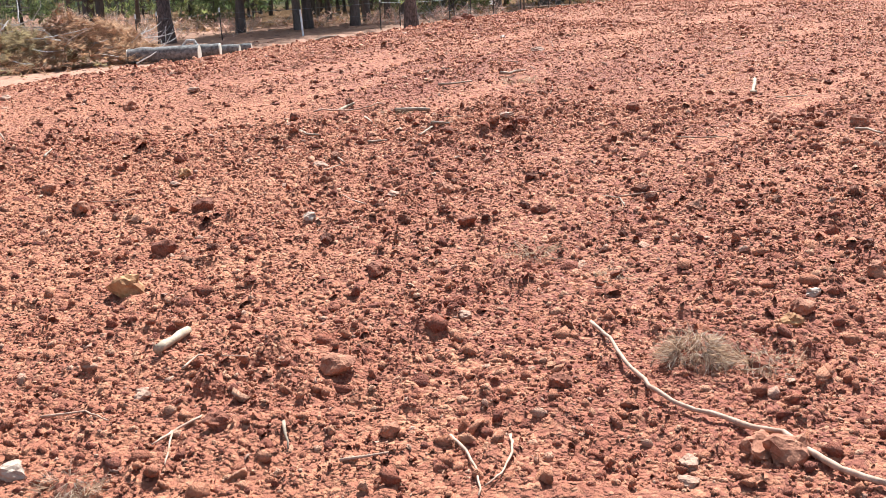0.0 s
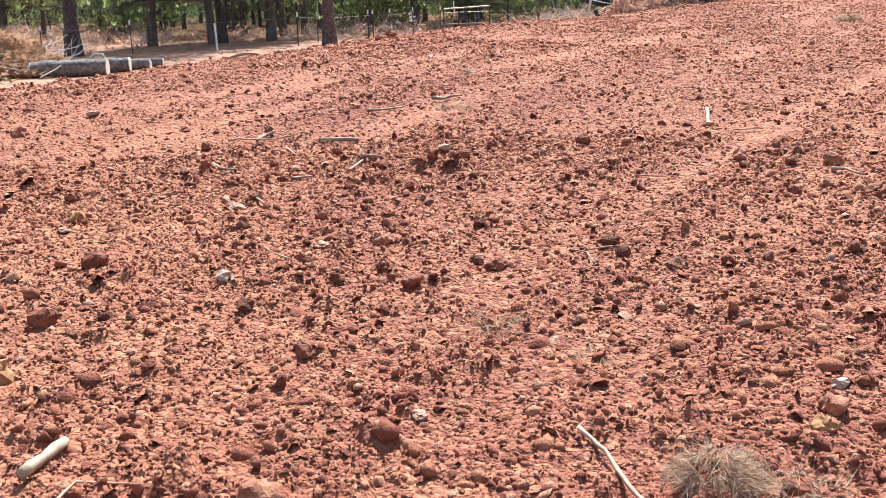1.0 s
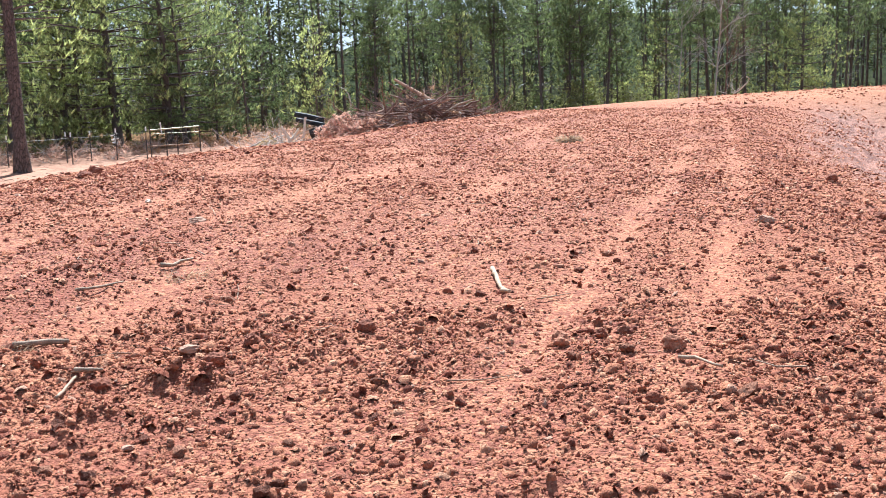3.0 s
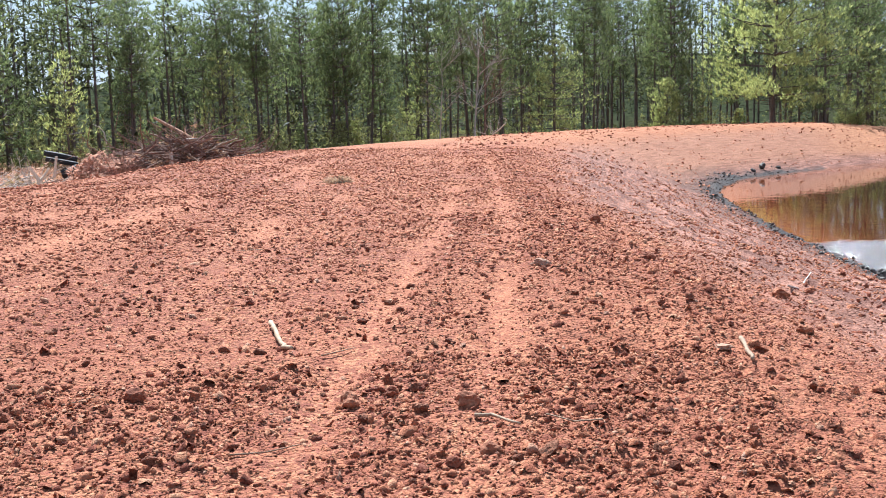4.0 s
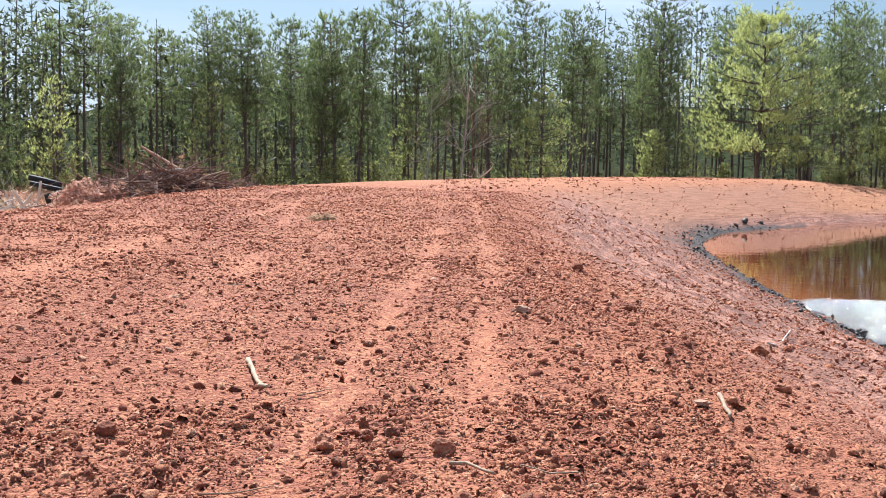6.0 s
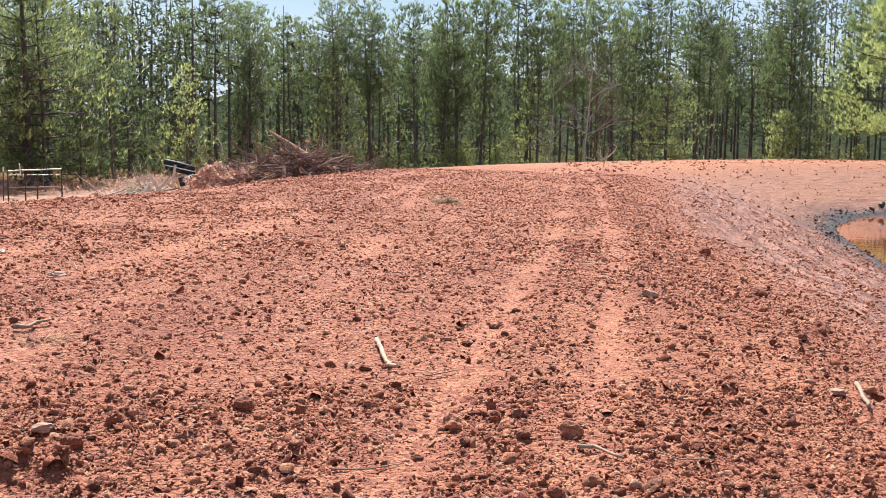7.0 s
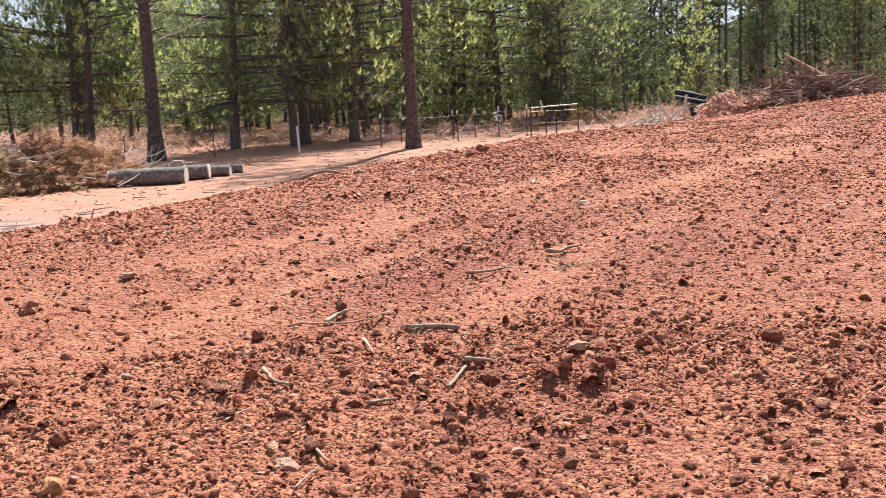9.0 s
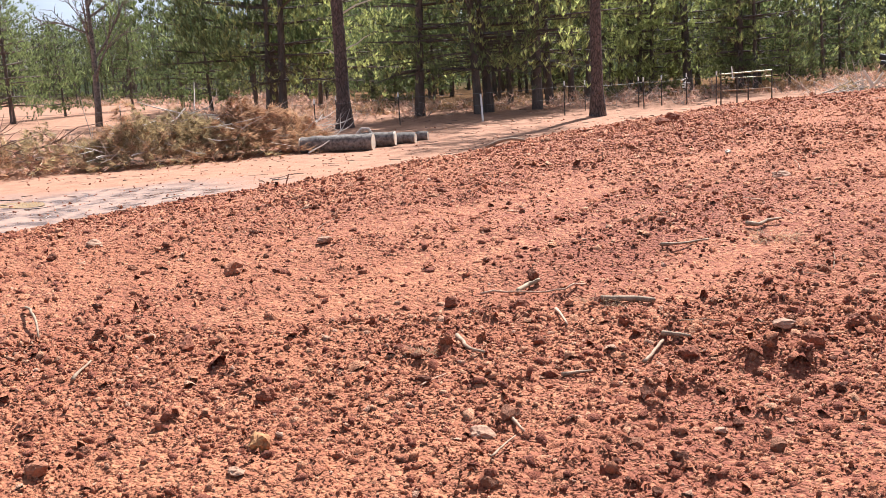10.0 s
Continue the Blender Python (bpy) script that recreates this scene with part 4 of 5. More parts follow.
def dry_grass(g):
    C = []
    for p in woods_points(600, -5, 3, 0.06, 0.6, 0.35, g) + woods_points(200, -4, 1, 0.75, 0.9, 0.5, g):
        n = int(g.integers(3, 8))
        C.append(np.stack([p[0] + g.normal(0, 0.3, n), p[1] + g.normal(0, 0.3, n), np.full(n, float(land(*p)))], -1))
    C = np.concatenate(C)
    return tufts(C, np.tile([0, 0, 1.0], (len(C), 1)), 0.36, 0.022, 7, g, 0.6)


single("dry_grass", dry_grass(np.random.default_rng(8)), M_GRASS, (0, 0, FIELD), "dead tan grass along the wood's edge", "grass", kind="stuff")


def bare_tree(at, h, r, label, mat, seed, kids=3, depth=3, lean=(0.05, 0), group="bare trees"):
    g = np.random.default_rng(seed)
    S = spine(h, np.array(lean), 0.02 * h, 9, g)
    ob = thing("bare_tree", label, "tree", at, group)
    part("trunk", tube(S, np.linspace(r, r * 0.15, 9), 7), mat, ob, "", True)
    twigs = []
    for k in range(13):
        b = along(S, h * g.uniform(0.22, 0.9))
        a = g.uniform(0, 6.28)
        branching(g, b, (np.cos(a), np.sin(a), g.uniform(0.5, 1.4)), h * g.uniform(0.16, 0.36), r * 0.35, depth - 1, twigs, 0.5, kids)
    tagged(part("branch_tangle", join(twigs), mat, ob), kind="stuff")
    return ob


bare_tree((-52.5, 23.5, gz(-52.5, 23.5)), 9.5, 0.2, "bare grey deciduous tree with fine spreading twigs", M_LOGBARK, 3)
bare_tree((-7.0, 83.5, gz(-7, 83.5)), 8.2, 0.07, "slender pale bare sapling before the pines", M_GREYTWIG, 4)
bare_tree((-4.2, 83.0, gz(-4.2, 83.0)), 9.2, 0.09, "slender pale bare sapling before the pines", M_GREYTWIG, 9)
bare_tree((-3.5, 84.0, gz(-3.5, 84.0)), 10.5, 0.09, "slender brown bare sapling before the pines", M_TWIG, 12)


# ---- the two old pines by the fence ----
def old_pine(at, r, h, seed, stubs, lean, label):
    g = np.random.default_rng(seed)
    S = spine(h, np.array(lean), 0.08, 16, g)
    ob = thing("pine_tree", label, "tree", at, "old pines by the fence")
    t = np.linspace(0, 1, 16)
    part("trunk", tube(np.vstack([[S[0] - [0, 0, 0.4]], S]), np.concatenate([[r * 1.5], r * (1 - 0.55 * t) * (1 + 0.45 * np.exp(-t * 38))]), 14), M_SCALY, ob, "", True)
    for z, a, ln, up in stubs:
        b = along(S, z)
        o = np.array([np.cos(a), np.sin(a), 0])
        P = [b, b + o * ln * 0.3 + [0, 0, up * 0.35], b + o * ln * 0.55 + [0, 0, up * 0.5], b + o * ln * 0.8 + [0, 0, up * 0.85], b + o * ln + [0, 0, up]]
        part("dead_branch", tube(P, [0.05, 0.036, 0.03, 0.024, 0.012], 6), M_PALEWOOD if seed == 2 else M_BARK, ob, "bleached dead branch stub" if seed == 2 else "bare dead branch")
    crown = pine_parts(g, h, r * 0.5, 0.5, 3.2, 12, 5, 9, 6, 0.5, dead=0)
    tagged(part("limb_tangle", crown[1], M_BARK, ob), kind="stuff")
    tagged(part("crown", crown[2], M_NEEDLE, ob), kind="stuff")
    return ob


VIEW = math.atan2(0.745, 0.67)                     # along the fence
old_pine((-35.6, 26.6, -1.27), 0.29, 17, 2, ((3.1, VIEW, 1.3, 0.7), (4.6, VIEW, 2.6, 1.2), (5.5, VIEW, 1.5, 1.0), (3.0, VIEW + 2.6, 0.7, 0.3)), (-0.012, 0.01), "old pine with scaly bark and bleached dead branches")
old_pine((-27.1, 32.8, -1.2), 0.245, 17, 5, ((6.0, VIEW, 1.6, 0.5), (5.3, VIEW + 3.2, 2.2, 0.9), (6.6, VIEW + 3.0, 2.6, 0.8), (5.7, VIEW + 0.2, 1.9, 0.1), (7.2, VIEW - 0.2, 2.2, 0.6), (7.4, VIEW + 3.4, 2.0, 0.5)), (0.012, -0.008), "old straight pine with reddish scaly bark beside the fence")


# ---- fence, gate and posts ----
def t_post(x, y, h=1.22, lean=0.0):
    z = gz(x, y)
    ob = thing("fence_post", "thin dark steel fence post with a white cap", "fence post", (x, y, z), "fence posts")
    post = part("post", tube([(0, 0, -0.3), (lean * h * 0.6, 0, h * 0.6), (lean * h, 0, h)], 0.024, 6), M_STEEL, ob)
    part("cap", tube([(lean * h, 0, h - 0.02), (lean * h, 0, h + 0.17)], [0.032, 0.028], 8), M_WHITE, post, "white plastic cap")
    return (x + lean * h, y, z + h)


FENCE = [(-46.5, 13.5), (-41.5, 19.5), (-35.9, 25.3), (-33.9, 28.2), (-29.1, 33.1), (-27.6, 36.5), (-27.3, 39.2), (-26.0, 39.5)]
tops = [t_post(x, y, 1.2 + 0.05 * math.sin(k * 2.1), 0.03 * math.sin(k * 3.7)) for k, (x, y) in enumerate(FENCE)]
for x, y in ((-37.6, 27.7), (-28.7, 37.6), (-28.2, 38.6), (-30.08, 35.61)):
    t_post(x, y, 1.15)
for low in (0.06, 0.55):
    P = []
    for a, b in zip(tops[:-1], tops[1:]):
        for f in (0, 0.25, 0.5, 0.75):
            P.append([a[k] + (b[k] - a[k]) * f - (0.05 * math.sin(f * math.pi) + low if k == 2 else 0) for k in range(3)])
    P.append([tops[-1][0], tops[-1][1], tops[-1][2] - low])
    single("fence_wire", tube(P, 0.007 if low < 0.2 else 0.004, 4), M_WIRE, tuple(P[0]), "thin steel wire strung between fence posts", "wire", "fence wires")


def white_post(x, y, h, label, mat):
    z = gz(x, y)
    single("marker_post", tube([(x, y, z - 0.2), (x - 0.03, y, z + h * 0.5), (x - 0.07, y, z + h)], [0.042, 0.04, 0.038], 8), mat, (x, y, z), label, "post", "marker posts")


white_post(-30.9, 30.1, 1.12, "white round wooden post leaning by the fence", M_WHITE)
white_post(-37.1, 20.1, 0.85, "short white wooden post behind brush", M_WHITE)


def gate():
    a, b = np.array([-24.6, 37.7]), np.array([-23.8, 40.3])
    z = gz(*a)
    ob = thing("pipe_gate", "open frame of grey pipe rails on dark posts", "gate", (*a, z))
    v = np.append(b - a, gz(*b) - z)
    for f, h in ((0.0, 1.46), (0.31, 1.17), (0.53, 1.1), (1.0, 1.37)):
        part("gate_post", tube([v * f + [0, 0, -0.3], v * f + [0, 0, h]], 0.03, 8), M_STEEL, ob)
    for h, up, r, m in ((1.29, 0.09, 0.026, M_TUBE), (1.13, 0.01, 0.012, M_TUBE), (0.63, 0.0, 0.022, M_DEADWOOD)):
        part("rail", tube([v * -0.02 + [0, 0, h], v * 1.0 + [0, 0, h + up]], r, 8), m, ob, "pale top rail" if h > 1.2 else "")
    part("upright", tube([v * 0.23 + [0, 0, 1.1], v * 0.21 + [0, 0, 1.6]], [0.03, 0.022], 6), M_WHITE, ob, "white plastic stub")


gate()
single("insulator_bundle", join([tube([(-27.58 + 0.12 * math.sin(k * 2.3), 39.39, -0.27 + 0.06 * k), (-27.48 + 0.14 * math.cos(k * 1.7), 39.49, -0.27 + 0.07 * k)], 0.03, 6) for k in range(-3, 4)]), M_WHITE, (-27.58, 39.39, -0.27), "white bundle of insulators hung on the fence wire", "insulator")
STAKE = (-13.25, 8.58)
single("stake", tube([(*STAKE, gz(*STAKE) - 0.15), (STAKE[0] - 0.02, STAKE[1], gz(*STAKE) + 0.14), (STAKE[0] + 0.03, STAKE[1] + 0.02, gz(*STAKE) + 0.27)], [0.014, 0.013, 0.009], 6), M_TWIG, (*STAKE, gz(*STAKE)), "short thin brown stake in the ground", "stake")


# ---- felled logs ----
def log(x, y, ln, r, turn, lift=0.0, label="felled pine log with dark bark and pale sawn ends"):
    """The sawn end stands at x, y; the log runs away from it."""
    z = gz(x, y) + r * 0.93 + lift
    ob = thing("log", label, "log", (x, y, z - r), "felled logs")
    g = np.random.default_rng(int(1000 + x * 31 + y * 17) % 9999)
    n, s = 12, 18
    t = np.linspace(0, 1, n)
    o = np.array([math.cos(turn), math.sin(turn), 0])
    P = o * (t * ln)[:, None] + [0, 0, r] + g.normal(0, 0.012, (n, 3))
    body = tube(P, r * (1 - 0.12 * t) * g.uniform(0.97, 1.03, n), s, False)
    part("bark", body, M_LOGBARK, ob, "", True)
    part("sawn_end", tube([P[0] - o * 0.012, P[0] + o * 0.03], [r * 0.93, r * 0.94], s), M_CUT, ob, "pale sawn end")
    part("sawn_end", tube([P[-1] + o * 0.012, P[-1] - o * 0.03], [r * 0.81, r * 0.82], s), M_CUT, ob, "pale sawn end")
    return ob


AWAY = math.atan2(-0.60, -0.79)
log(-25.1, 19.7, 2.3, 0.27, AWAY)
log(-25.5, 20.9, 2.5, 0.23, AWAY + 0.05)
log(-25.5, 21.7, 2.5, 0.17, AWAY - 0.03)
log(-25.9, 22.6, 2.5, 0.15, AWAY + 0.02)
g = np.random.default_rng(14)
single("bent_branch", tube([(-26.39, 20.09, -0.80), (-26.29, 20.21, -0.65), (-26.16, 20.38, -0.66), (-26.04, 20.53, -0.97)], [0.05, 0.06, 0.055, 0.03], 7), M_GREYTWIG, (-26.39, 20.09, -0.80), "crooked grey branch lying across the logs", "branch")


# ---- heaps of cut brush ----
def brush_heap(name, label, at, axis, length, width, height, foliage, twig_mat, n_twig, seed, group="brush heaps", stout=1.0):
    """Cut boughs thrown in a long heap: bare branches and drooping dead needles."""
    g = np.random.default_rng(seed)
    ob = thing(name, label, "brush", at, group)
    ax = np.array([math.cos(axis), math.sin(axis), 0])
    sd = np.array([-ax[1], ax[0], 0])

    def spot(n):
        u, v = g.uniform(-0.5, 0.5, n), g.normal(0, 0.28, n)
        top = height * (0.45 + 0.55 * np.cos(u * 2.6) ** 2) * (0.72 + 0.5 * vnoise(u * 7, u * 0, seed)) * np.exp(-(v * 1.7) ** 2)
        return u, v, top
    u, v, top = spot(n_twig)
    tw = []
    for k in range(n_twig):
        b = ax * u[k] * length + sd * v[k] * width + [0, 0, top[k] * g.uniform(0.0, 0.9) + 0.03]
        d = ax * g.normal(0, 1) + sd * g.normal(0, 0.6) + np.array([0, 0, g.normal(0.03, 0.18)])
        branching(g, b, d, g.uniform(0.5, 1.7), g.uniform(0.010, 0.03) * stout, 1 if g.uniform() < 0.6 else 0, tw, 0.5, 2)
    V, F = join(tw)
    V[:, 2] = np.maximum(V[:, 2], -0.05)
    tagged(part("branch_tangle", (V, F), twig_mat, ob), kind="stuff")
    for mat, n, a, b, size in foliage:
        u, v, top = spot(n)
        u = a + (u + 0.5) * (b - a)
        clump = vnoise(u * 14, v * 5, seed + 3)
        C = ax * (u * length)[:, None] + sd * (v * width)[:, None] + np.stack([0 * u, 0 * u, top * np.sqrt(g.uniform(0.05, 1, n)) * (0.55 + 0.7 * clump)], -1)
        w1, w2 = vnoise(u * 9, v * 3, seed + 5) - 0.5, vnoise(u * 9, v * 3, seed + 6) - 0.5
        D = np.stack([w1 * 3.4 + g.normal(0, 0.25, n), w2 * 3.4 + g.normal(0, 0.25, n), -0.15 + 0.3 * g.normal(0, 1, n)], -1)
        tagged(part("dead_needles", tufts(C, D, size, 0.034 if mat is M_PINK else 0.016, 14 if mat is M_PINK else 26, g, 0.6), mat, ob), kind="stuff")
    return ob


H1 = math.atan2(19.0 - 8.0, -29.3 + 32.5)
brush_heap("brush_heap", "long heap of cut pine boughs with browned needles", (-29.0, 16.3, -1.22), H1, 7.4, 2.6, 1.75, [(M_DRYGREEN, 1100, -0.5, 0.2, 0.34), (M_DRY, 1900, -0.1, 0.5, 0.36), (M_DRY, 350, -0.5, -0.1, 0.34)], M_GREYTWIG, 130, 41)
brush_heap("brush_heap", "low sprawl of reddish dead boughs and bare branches", (-31.7, 9.6, -1.22), H1, 8.0, 3.0, 1.35, [(M_DRY, 900, -0.5, 0.5, 0.33), (M_PINK, 450, -0.5, 0.5, 0.3), (M_DRYGREEN, 350, 0.0, 0.5, 0.32)], M_TWIG, 170, 42)
for k, (dx, dy, dz) in enumerate(((0.9, 1.6, 1.5), (0.3, 2.4, 0.9), (1.2, 1.0, 1.1))):
    single("branch", tube([(-30.2, 7.6 + k * 0.5, -1.0), (-30.2 - dx * 0.4, 7.6 + k * 0.5 + dy * 0.5, -1.0 + dz * 0.45), (-30.2 - dx, 7.6 + k * 0.5 + dy, -1.0 + dz)], [0.06, 0.045, 0.02], 6), M_GREYTWIG, (-30.2, 7.6 + k * 0.5, -1.0), "bare pale branch sticking out of a brush heap", "branch", "branches in brush")

HEAP, MOUND, GREY = (-13.48, 40.77), (-15.16, 37.01), (-18.17, 36.75)
H2 = 1.106
brush_heap("brush_heap", "big tangled heap of red-brown branches and roots", (*HEAP, gz(*HEAP) + 0.05), H2, 6.1, 2.4, 1.5, [(M_DRY, 260, -0.5, 0.5, 0.26)], M_TWIG, 620, 51, stout=1.5)
brush_heap("brush_heap", "mound of dead pinkish-brown foliage beside tangled branches", (*MOUND, gz(*MOUND) + 0.05), H2, 2.9, 1.5, 1.55, [(M_PINK, 1300, -0.5, 0.5, 0.18)], M_TWIG, 40, 52)
brush_heap("brush_heap", "low heap of grey dead limbs beside the big heap", (*GREY, gz(*GREY) + 0.05), H2 + 0.5, 3.0, 1.3, 0.85, [(M_DRYGREEN, 120, -0.5, 0.5, 0.22)], M_GREYTWIG, 130, 53, stout=1.3)


def pole(P, r, mat, label, cat="branch", group="limbs in the big heap", name="limb"):
    single(name, tube(P, r, 8), mat, tuple(P[0]), label, cat, group)


pole([(-14.51, 39.94, 1.81), (-13.84, 40.17, 1.37), (-12.90, 40.48, 0.75)], [0.045, 0.075, 0.09], M_ROOT, "long broken orange-brown pole jutting from the heap")
pole([(-17.85, 37.46, 0.59), (-17.43, 37.66, 0.48), (-16.80, 37.94, 0.29)], [0.11, 0.12, 0.13], M_CHAR, "charred black log end jutting from the heap")
pole([(-17.69, 37.21, 0.38), (-16.68, 37.67, 0.12)], [0.09, 0.1], M_CHAR, "charred black log end jutting from the heap")
# added black piece that stands in for the dark shadow beside the mound
pole([(-17.12, 37.25, -0.24), (-16.60, 37.48, -0.08)], [0.2, 0.24], M_CHAR, "black stump shape added for the shade beside the heap")
pole([(-13.30, 38.24, -0.01), (-13.32, 38.24, 0.47)], [0.075, 0.07], M_PALEWOOD, "pale upright sawn stub before the heap")
pole([(-16.77, 35.87, -0.28), (-16.72, 35.90, 0.13), (-16.67, 35.92, 0.50)], [0.05, 0.05, 0.045], M_PALEWOOD, "bleached upright branch beside the heap")
pole([(-17.30, 35.84, -0.71), (-17.33, 35.83, -0.33), (-17.59, 35.70, 0.16)], [0.08, 0.075, 0.05], M_PALEWOOD, "white forked dead branch standing in brush")
pole([(-17.31, 35.84, -0.38), (-17.17, 35.91, -0.21), (-17.00, 35.98, 0.08)], [0.06, 0.055, 0.035], M_PALEWOOD, "white forked dead branch standing in brush")
pole([(-19.41, 35.55, -0.72), (-18.79, 35.88, -0.49), (-18.16, 36.20, -0.15)], [0.03, 0.03, 0.02], M_GREYTWIG, "long grey limb sprawling at the heap's foot")
for k in range(34):
    g = np.random.default_rng(60 + k)
    s = g.uniform(0, 1)
    b = np.array([HEAP[0] + (s - 0.5) * 4.5 * math.cos(H2) + g.normal(0, 0.3), HEAP[1] + (s - 0.5) * 4.5 * math.sin(H2) + g.normal(0, 0.3), gz(*HEAP) + g.uniform(0.25, 1.0)])
    e = b + np.array([g.normal(0, 0.9), g.normal(0, 0.6), g.normal(0.12, 0.3)])
    pole([b, (b + e) / 2 + [0, 0, 0.08], e], [0.06, 0.05, 0.025], [M_TWIG, M_ROOT, M_GREYTWIG, M_DEADWOOD][k % 4], "broken limb jutting from the brush heap")
pole([(-16.00, 38.83, 0.83), (-16.06, 38.80, 1.28), (-16.20, 38.75, 1.49), (-16.43, 38.65, 1.60)], [0.03, 0.02, 0.015, 0.008], M_GREYTWIG, "thin curved twig rising from the brush heap")


def snag():
    z = gz(-2.3, 69.5)
    ob = thing("dead_branch", "bleached forked dead branch lying on the crest", "branch", (-2.3, 69.5, z))
    part("stem", tube([(0, 0, 0.05), (0.45, 0, 0.35), (0.85, 0, 0.75), (0.95, 0, 1.0), (0.75, 0, 1.12)], [0.05, 0.045, 0.045, 0.04, 0.02], 6), M_PALEWOOD, ob)
    g = np.random.default_rng(3)
    tw = []
    for k in range(8):
        branching(g, (g.uniform(-0.6, 0.4), g.normal(0, 0.2), 0.1), (g.normal(0, 1), 0.2, 0.8), g.uniform(0.5, 1.1), 0.02, 1, tw, 0.7, 2)
    tagged(part("twigs", join(tw), M_GREYTWIG, ob), kind="stuff")


snag()


# ---- thin browned brush along the far side of the field ----
def edge_brush(g):
    tw, C = [], []
    for p in woods_points(150, -9, 1, 0.30, 0.56, 0.7, g) + woods_points(190, -7, 4, 0.14, 0.44, 0.7, g):
        z = float(land(*p))
        for k in range(int(g.integers(2, 5))):
            branching(g, (p[0] + g.normal(0, 0.4), p[1] + g.normal(0, 0.4), z), (g.normal(0, 0.8), g.normal(0, 0.8), g.uniform(0.2, 1.0)), g.uniform(0.4, 1.1), 0.012, 1, tw, 0.5, 2)
        n = int(g.integers(5, 14))
        C.append(np.stack([p[0] + g.normal(0, 0.5, n), p[1] + g.normal(0, 0.5, n), z + np.abs(g.normal(0.15, 0.2, n))], -1))
    C = np.concatenate(C)
    return join(tw), tufts(C, np.tile([0, 0, 0.3], (len(C), 1)), 0.34, 0.03, 9, g, 1.1)


twigs, leaves = edge_brush(np.random.default_rng(81))
ob = thing("edge_brush", "low browned brush and fallen twigs along the wood's edge", "brush", (0, 0, 0))
tagged(ob, kind="stuff")
tagged(part("twigs", twigs, M_GREYTWIG, ob), kind="stuff")
tagged(part("leaves", leaves, M_PINK, ob), kind="stuff")


# ---- stones and lumps that stand out on the crest ----
def stone_mesh(a, flat, seed, sub=3):
    bm = bmesh.new()
    bmesh.ops.create_icosphere(bm, subdivisions=sub, radius=1.0)
    g = np.random.default_rng(seed)
    V = np.array([v.co[:] for v in bm.verts])
    F = np.array([[v.index for v in f.verts] for f in bm.faces])
    bm.free()
    for k in range(7):                              # knock flat faces off
        n = unit(g.normal(size=3))
        c = g.uniform(0.55, 0.9)
        d = V @ n
        V = V - np.outer(np.maximum(d - c, 0) * 0.85, n)
    rough = np.zeros(len(V))
    for k in range(26):                             # crumbly surface
        f = 2.5 * 1.12 ** k
        rough += np.sin(V @ (unit(g.normal(size=3)) * f) + g.uniform(0, 6.28)) * 0.34 / f ** 0.75
    V = V * (1 + 0.5 * rough[:, None] + 0.045 * g.normal(size=(len(V), 1)))
    V = V * np.array([g.uniform(0.95, 1.3), g.uniform(0.75, 1.0), flat]) * a
    t = g.uniform(0, 6.28)
    R = np.array([[math.cos(t), -math.sin(t), 0], [math.sin(t), math.cos(t), 0], [0, 0, 1]])
    return V @ R.T, F


KINDS = {
    "d": (M_ROCK_DARK, 0.75, "dark moist clay lump on the turned soil", "clay lump"),
    "r": (M_ROCK_RED, 0.8, "rough iron-red rock on the turned soil", "rock"),
    "p": (M_ROCK_PALE, 0.5, "pale tan stone half sunk in clay", "stone"),
    "w": (M_ROCK_WHITE, 0.6, "white stone on red clay", "stone"),
    "o": (M_ROCK_ORANGE, 0.8, "ochre yellow stone on red clay", "stone"),
    "m": (M_MUD, 0.8, "wet grey mud lump at the waterline", "mud lump"),
}


def stones(rows):
    for x, y, a, k in rows:
        mat, flat, label, cat = KINDS[k]
        z = gz(x, y)
        V, F = stone_mesh(a, flat, int(abs(x * 7919 + y * 104729)) % 100000)
        V = V + [x, y, z + a * flat * 0.45]
        single("stone" if k in "pwo" else ("rock" if k == "r" else "clay_lump"), (V, F), mat, (x, y, z), label, cat, cat + ("s by the water" if k == "m" else "s on the crest"))


stones([(-2.10, 0.37, 0.072, "o"), (-0.75, 0.27, 0.064, "r"), (-2.14, 1.56, 0.038, "w"), (-2.85, 1.44, 0.071, "d"), (-1.39, 1.94, 0.056, "d"), (-1.21, 2.36, 0.049, "d"), (-3.46, 1.07, 0.06, "r"), (-2.44, 0.84, 0.064, "d"), (-0.64, 0.90, 0.034, "p"), (0.71, 0.48, 0.056, "r"), (0.80, 0.49, 0.063, "r"), (0.57, 0.34, 0.036, "p"), (0.45, 1.72, 0.031, "w"), (0.47, 1.54, 0.046, "r"), (0.48, 1.39, 0.038, "o"), (-1.18, -0.24, 0.036, "p"), (0.62, 0.23, 0.031, "p")])
stones([(-1.11, -0.78, 0.05, "w"), (-1.30, 1.12, 0.043, "d"), (-0.01, 0.57, 0.04, "d"), (-0.77, -0.26, 0.044, "d"), (-3.47, 1.74, 0.034, "p"), (-0.29, 0.02, 0.036, "r"), (0.58, 2.11, 0.05, "r"), (-1.88, 2.39, 0.047, "r"), (-0.21, 4.24, 0.046, "r"),
        (-0.94, 4.99, 0.062, "r"), (-0.75, 5.16, 0.040, "d"), (-2.12, 2.21, 0.043, "p"), (0.06, 9.14, 0.075, "p"), (-0.66, 5.49, 0.034, "d"), (-0.36, 4.12, 0.037, "d"), (-1.99, 4.90, 0.05, "d"), (-2.55, 4.22, 0.055, "d")])
